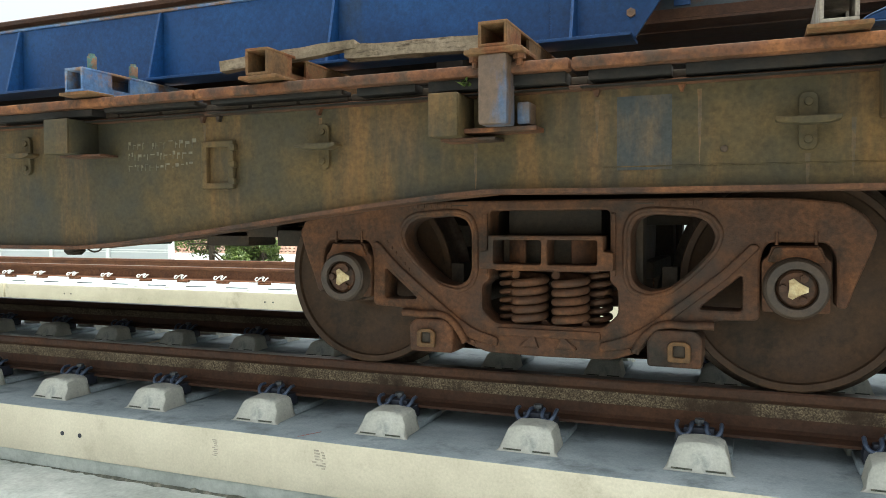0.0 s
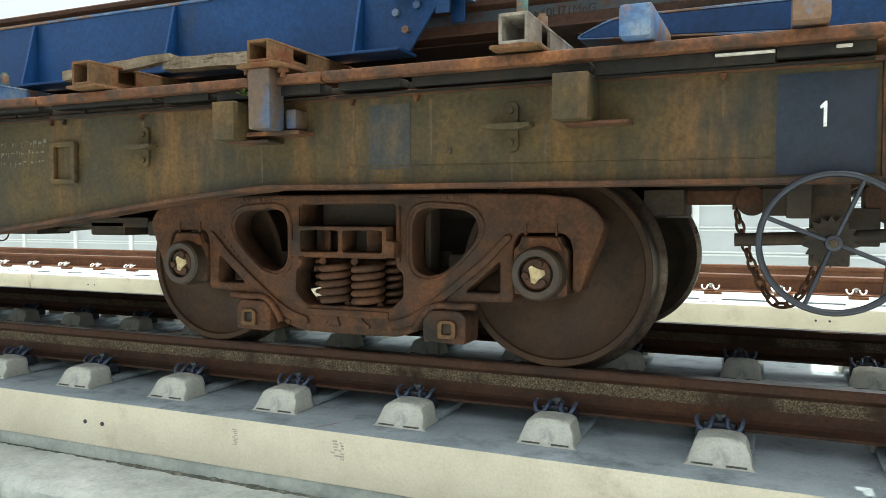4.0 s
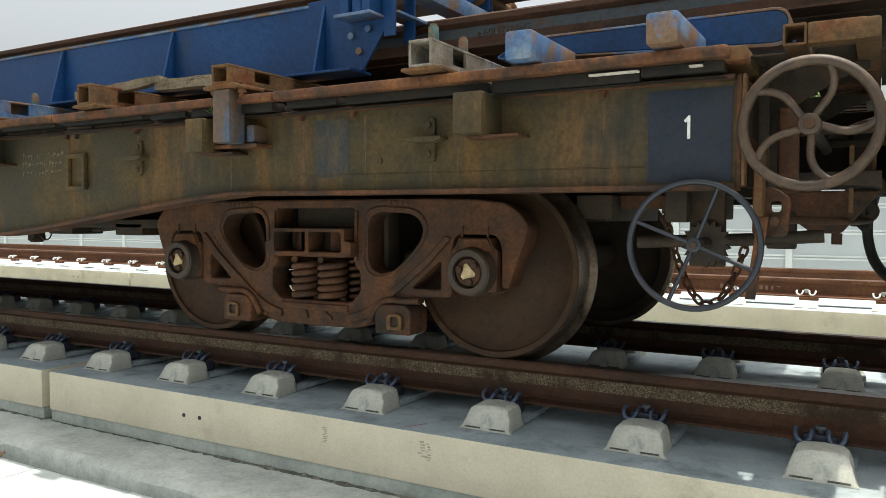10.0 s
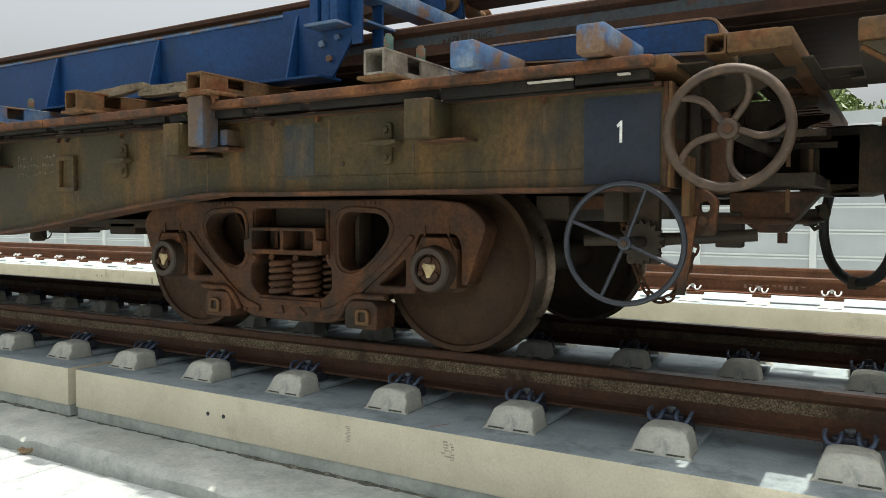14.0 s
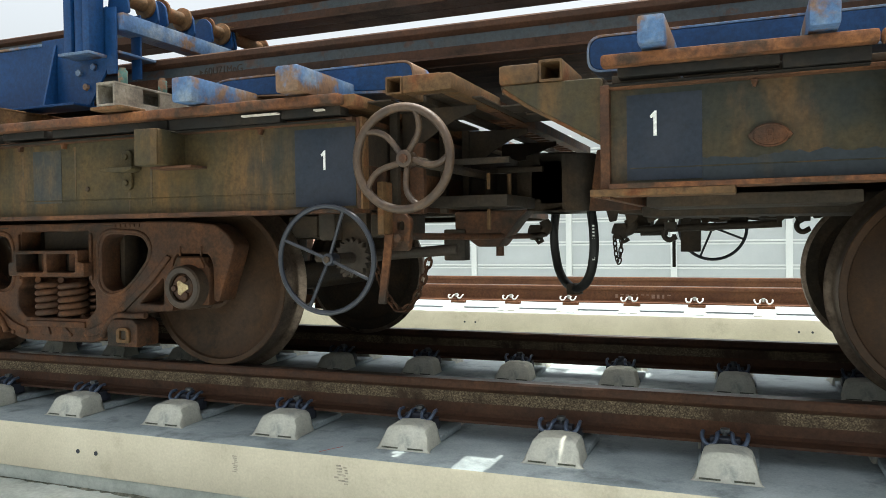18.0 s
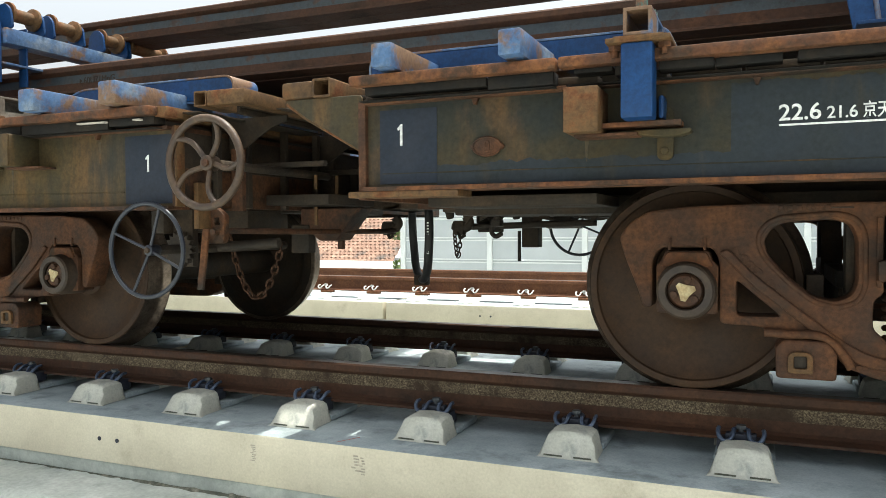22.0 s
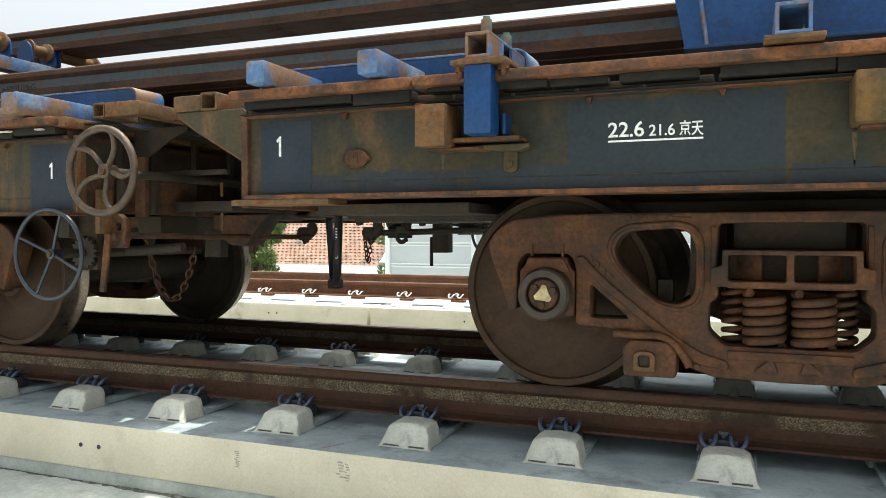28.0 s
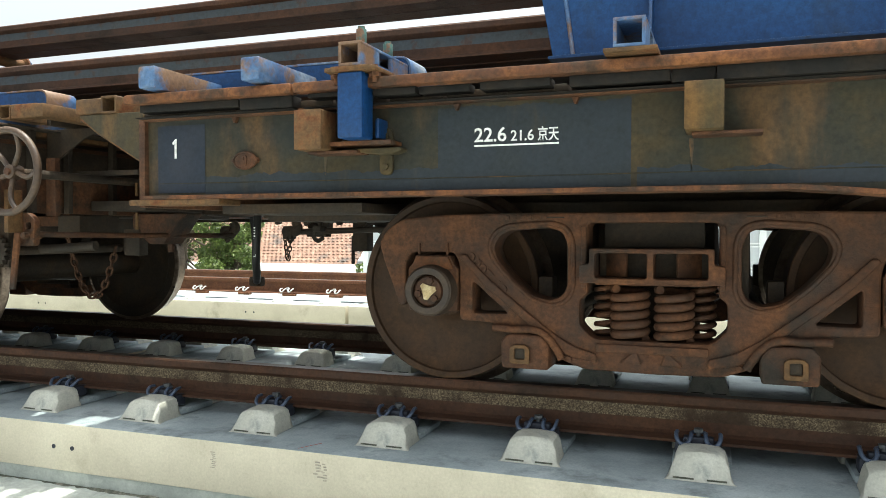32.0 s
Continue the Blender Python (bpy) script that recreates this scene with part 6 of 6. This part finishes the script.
# footprints and a crayon line on the slab
def smudge(x, z, w, h, n, seed, mat, name, label):
    rnd = random.Random(seed)
    bm = bmesh.new()
    for k in range(n):
        a = k / n
        dx = (rnd.random() - 0.5) * w
        box(bm, x + dx * 0.4 - w * 0.25, x + dx * 0.4 + w * 0.25 * (0.6 + 0.8 * rnd.random()), SLAB_EDGE - 0.0012, SLAB_EDGE - 0.0002, z + h * a, z + h * (a + 0.55 / n), 0.0)
    ob = part(name, bm, mat, smooth=0)
    tagged(ob, label, "mark", "shoe marks", "structure")


MUD = material("pale_mud", [(0.32, 0.29, 0.23), (0.40, 0.36, 0.29)], 30, bump=0.2)
smudge(-0.705, -0.375, 0.040, 0.075, 9, 1, MUD, "shoe_mark", "faint muddy shoe print on the slab side")
smudge(-0.195, -0.360, 0.050, 0.072, 6, 2, MUD, "shoe_mark", "faint muddy shoe print on the slab side")
smudge(-0.165, -0.372, 0.030, 0.078, 7, 5, MUD, "shoe_mark", "faint muddy shoe print on the slab side")
cr = part("crayon_line", boxed(0, 0.115, 0, 0.004, 0, 0.0008, 0.0), material("red_crayon", [(0.35, 0.08, 0.06), (0.42, 0.12, 0.09)], 40, bump=0), at=pose(-0.30, -0.42, SLAB_TOP + 0.0003, 0, 0, 62), smooth=0)
tagged(cr, "short red crayon line on the slab", "mark", kind="structure")

# ---- noise barrier beyond the far track ----
FENCE_Y, BAY = 11.7, 1.965
POST_M = finish(boxed(-0.055, 0.055, -0.06, 0.06, -0.70, 2.52, 0.006), "barrier_post", FENCE_POST)
PANEL_M = finish(boxed(0.06, BAY - 0.06, -0.012, 0.012, -0.70, 2.48, 0.004), "barrier_panel", FENCE)
BAND_M = finish(boxed(0.058, BAY - 0.058, -0.034, -0.0125, 0, 0.030, 0.004), "panel_band", FENCE_POST)


def barrier(x0, n):
    for k in range(n):
        x = x0 + BAY * k
        b = thing("barrier_bay", "pale grey noise barrier bay with white ribs and post", "noise barrier", "noise barrier bays", pose(x, FENCE_Y, 0))
        part("post", POST_M, None, b)
        part("panel", PANEL_M, None, b)
        for z in (-0.075, 0.375, 0.825, 1.275, 1.725, 2.175):
            part("panel_band", BAND_M, None, b, at=pose(0, 0, z))
            part("panel_band", BAND_M, None, b, at=pose(0, 0, z + 0.055))


barrier(-5.86, 16)
barrier(-11.83 - 10 * BAY, 10)
last = thing("barrier_post", "white end post of the noise barrier", "post", "", pose(-11.80, FENCE_Y, 0))
part("post", POST_M, None, last)
# faint pale rolling marks on the web of the farther rail, worn past reading
bars = bmesh.new()
rnd = random.Random(17)
for k in range(11):
    box(bars, 0.052 * k, 0.052 * k + 0.020 + 0.016 * rnd.random(), -0.0012, 0.0, 0.030 * (rnd.random() < 0.4), 0.040, 0)
mk = part("rolling_marks", bars, material("pale_mill_marks", [(0.22, 0.13, 0.09), (0.32, 0.20, 0.15)], 30, bump=0), at=pose(0.06, FAR_Y - 0.0095, FAR_Z - 0.125), smooth=0)
tagged(mk, "faint pale rolling marks on the rusty rail web", "mark", kind="structure")

# ---- tiled roof of the house below the line ----
house = thing("house", "low house with a weathered terracotta tiled roof", "house", "", pose(-24.0, 24.0, 0))
RX0, RX1, RY0, RZ0, SLOPE = -6.0, 11.0, -1.7, -2.80, 0.62
TW, TL = 0.215, 0.235
verts, faces = [], []
rnd = random.Random(8)
cosr, sinr = math.cos(SLOPE), math.sin(SLOPE)
for j in range(35):
    for i in range(int((RX1 - RX0) / TW)):
        x = RX0 + TW * i + (0.5 * TW if j % 2 else 0)
        s0, s1 = TL * j, TL * j + TL * 1.16
        jit = 0.012 * (rnd.random() - 0.5)
        v0 = len(verts)
        for s, lift in ((s0, 0.030), (s1, 0.010)):
            for u, h in ((0.0, 0.0), (0.22, 0.024), (0.45, 0.030), (0.70, 0.010), (1.0, -0.002)):
                verts.append((x + TW * u, RY0 + s * cosr - (lift + h) * sinr, RZ0 + s * sinr + (lift + h) * cosr + jit))
        for u in range(4):
            faces.append((v0 + u, v0 + u + 1, v0 + 6 + u, v0 + 5 + u))
        faces.append((v0, v0 + 1, v0 + 2, v0 + 3, v0 + 4)[::-1])
me = bpy.data.meshes.new("roof_tiles")
me.from_pydata(verts, [], faces)
me.materials.append(TILE)
roof = part("roof", boxed(RX0, RX1, 0, 0.06, 0, 8.3, 0.0), TILE, house, at=pose(0, RY0, RZ0, -90 + math.degrees(SLOPE)))
tiles = part("roof_tiles", me, None, house, "overlapping terracotta pan tiles")
tagged(tiles, kind="stuff")
part("wall", boxed(RX0 + 0.3, RX1 - 0.3, -1.1, 4.3, -4.4, -2.5, 0.0), PLASTER, house)

# ---- trees and bushes ----
def leaf_mesh(n, blobs, size, seed):
    """Many small bent leaves scattered through clumps; blobs: (x, y, z, radius)."""
    rnd = np.random.RandomState(seed)
    verts, faces = [], []
    pick = rnd.randint(0, len(blobs), n)
    for k in range(n):
        bx, by, bz, br = blobs[pick[k]]
        d = rnd.normal(size=3)
        d /= np.linalg.norm(d)
        c = np.array((bx, by, bz)) + d * br * (0.55 + 0.5 * rnd.rand()) * np.array((1, 1, 0.85))
        a = rnd.normal(size=3)
        a /= np.linalg.norm(a)
        b = np.cross(a, rnd.normal(size=3))
        b /= np.linalg.norm(b)
        s = size * (0.6 + 0.8 * rnd.rand())
        nrm = np.cross(a, b) * s * 0.18
        v0 = len(verts)
        verts += [tuple(c - a * s), tuple(c - b * s * 0.42 + nrm), tuple(c + a * s), tuple(c + b * s * 0.42 + nrm)]
        faces += [(v0, v0 + 1, v0 + 2), (v0, v0 + 2, v0 + 3)]
    me = bpy.data.meshes.new("crown")
    me.from_pydata(verts, [], faces)
    me.materials.append(LEAF)
    return me


def tree(name, label, x, y, z, height, spread, n, size, seed):
    rnd = random.Random(seed)
    t = thing(name, label, "tree" if name == "tree" else "bush", "", pose(x, y, z))
    part("trunk", tube([[(0, 0, 0), (0.05, 0, height * 0.25), (-0.04, 0.03, height * 0.5), (0.02, 0, height * 0.75)]], 0.03 + height * 0.02, BARK, res=2), None, t)
    blobs = []
    for k in range(16):
        a, r = rnd.random() * 6.28, spread * math.sqrt(rnd.random())
        h = height * ((0.28 if name == "tree" else 0.10) + (0.62 if name == "tree" else 0.80) * rnd.random())
        p = (r * math.cos(a), r * math.sin(a), h)
        blobs.append((*p, spread * (0.22 + 0.20 * rnd.random())))
        part("limb", tube([[(0, 0, height * (0.15 + 0.4 * rnd.random())), (p[0] * 0.5, p[1] * 0.5, h * 0.8), p]], 0.018 + 0.004 * height, BARK, res=1), None, t)
    part("crown", leaf_mesh(n, blobs, size, seed), None, t)


tree("bush", "dense sunlit green bush beside the tiled roof", -15.4, 17.6, -1.1, 3.3, 1.75, 15000, 0.065, 3)
tree("bush", "dense sunlit green bush beside the tiled roof", -13.6, 17.9, -1.1, 2.5, 0.95, 7000, 0.065, 9)
tree("bush", "small green bush at the barrier's end", -8.9, 18.5, -0.75, 1.65, 0.55, 1500, 0.075, 5)
tree("tree", "leafy green tree beyond the noise barrier", -1.4, 23.0, -0.70, 6.0, 2.4, 9000, 0.12, 7)

# ---- what moves ----
def motions():
    for ob in TRAIN:
        base = ob.matrix_basis.copy()
        walk(ob, [(t, Matrix.Translation((s, 0, 0)) @ base) for t, s in RUN])
    for ws, u in WHEELSETS:
        walk(ws, [(t, pose(u, 0, WHEEL_R, 0, math.degrees(s / 0.42), 0)) for t, s in RUN])


motions()
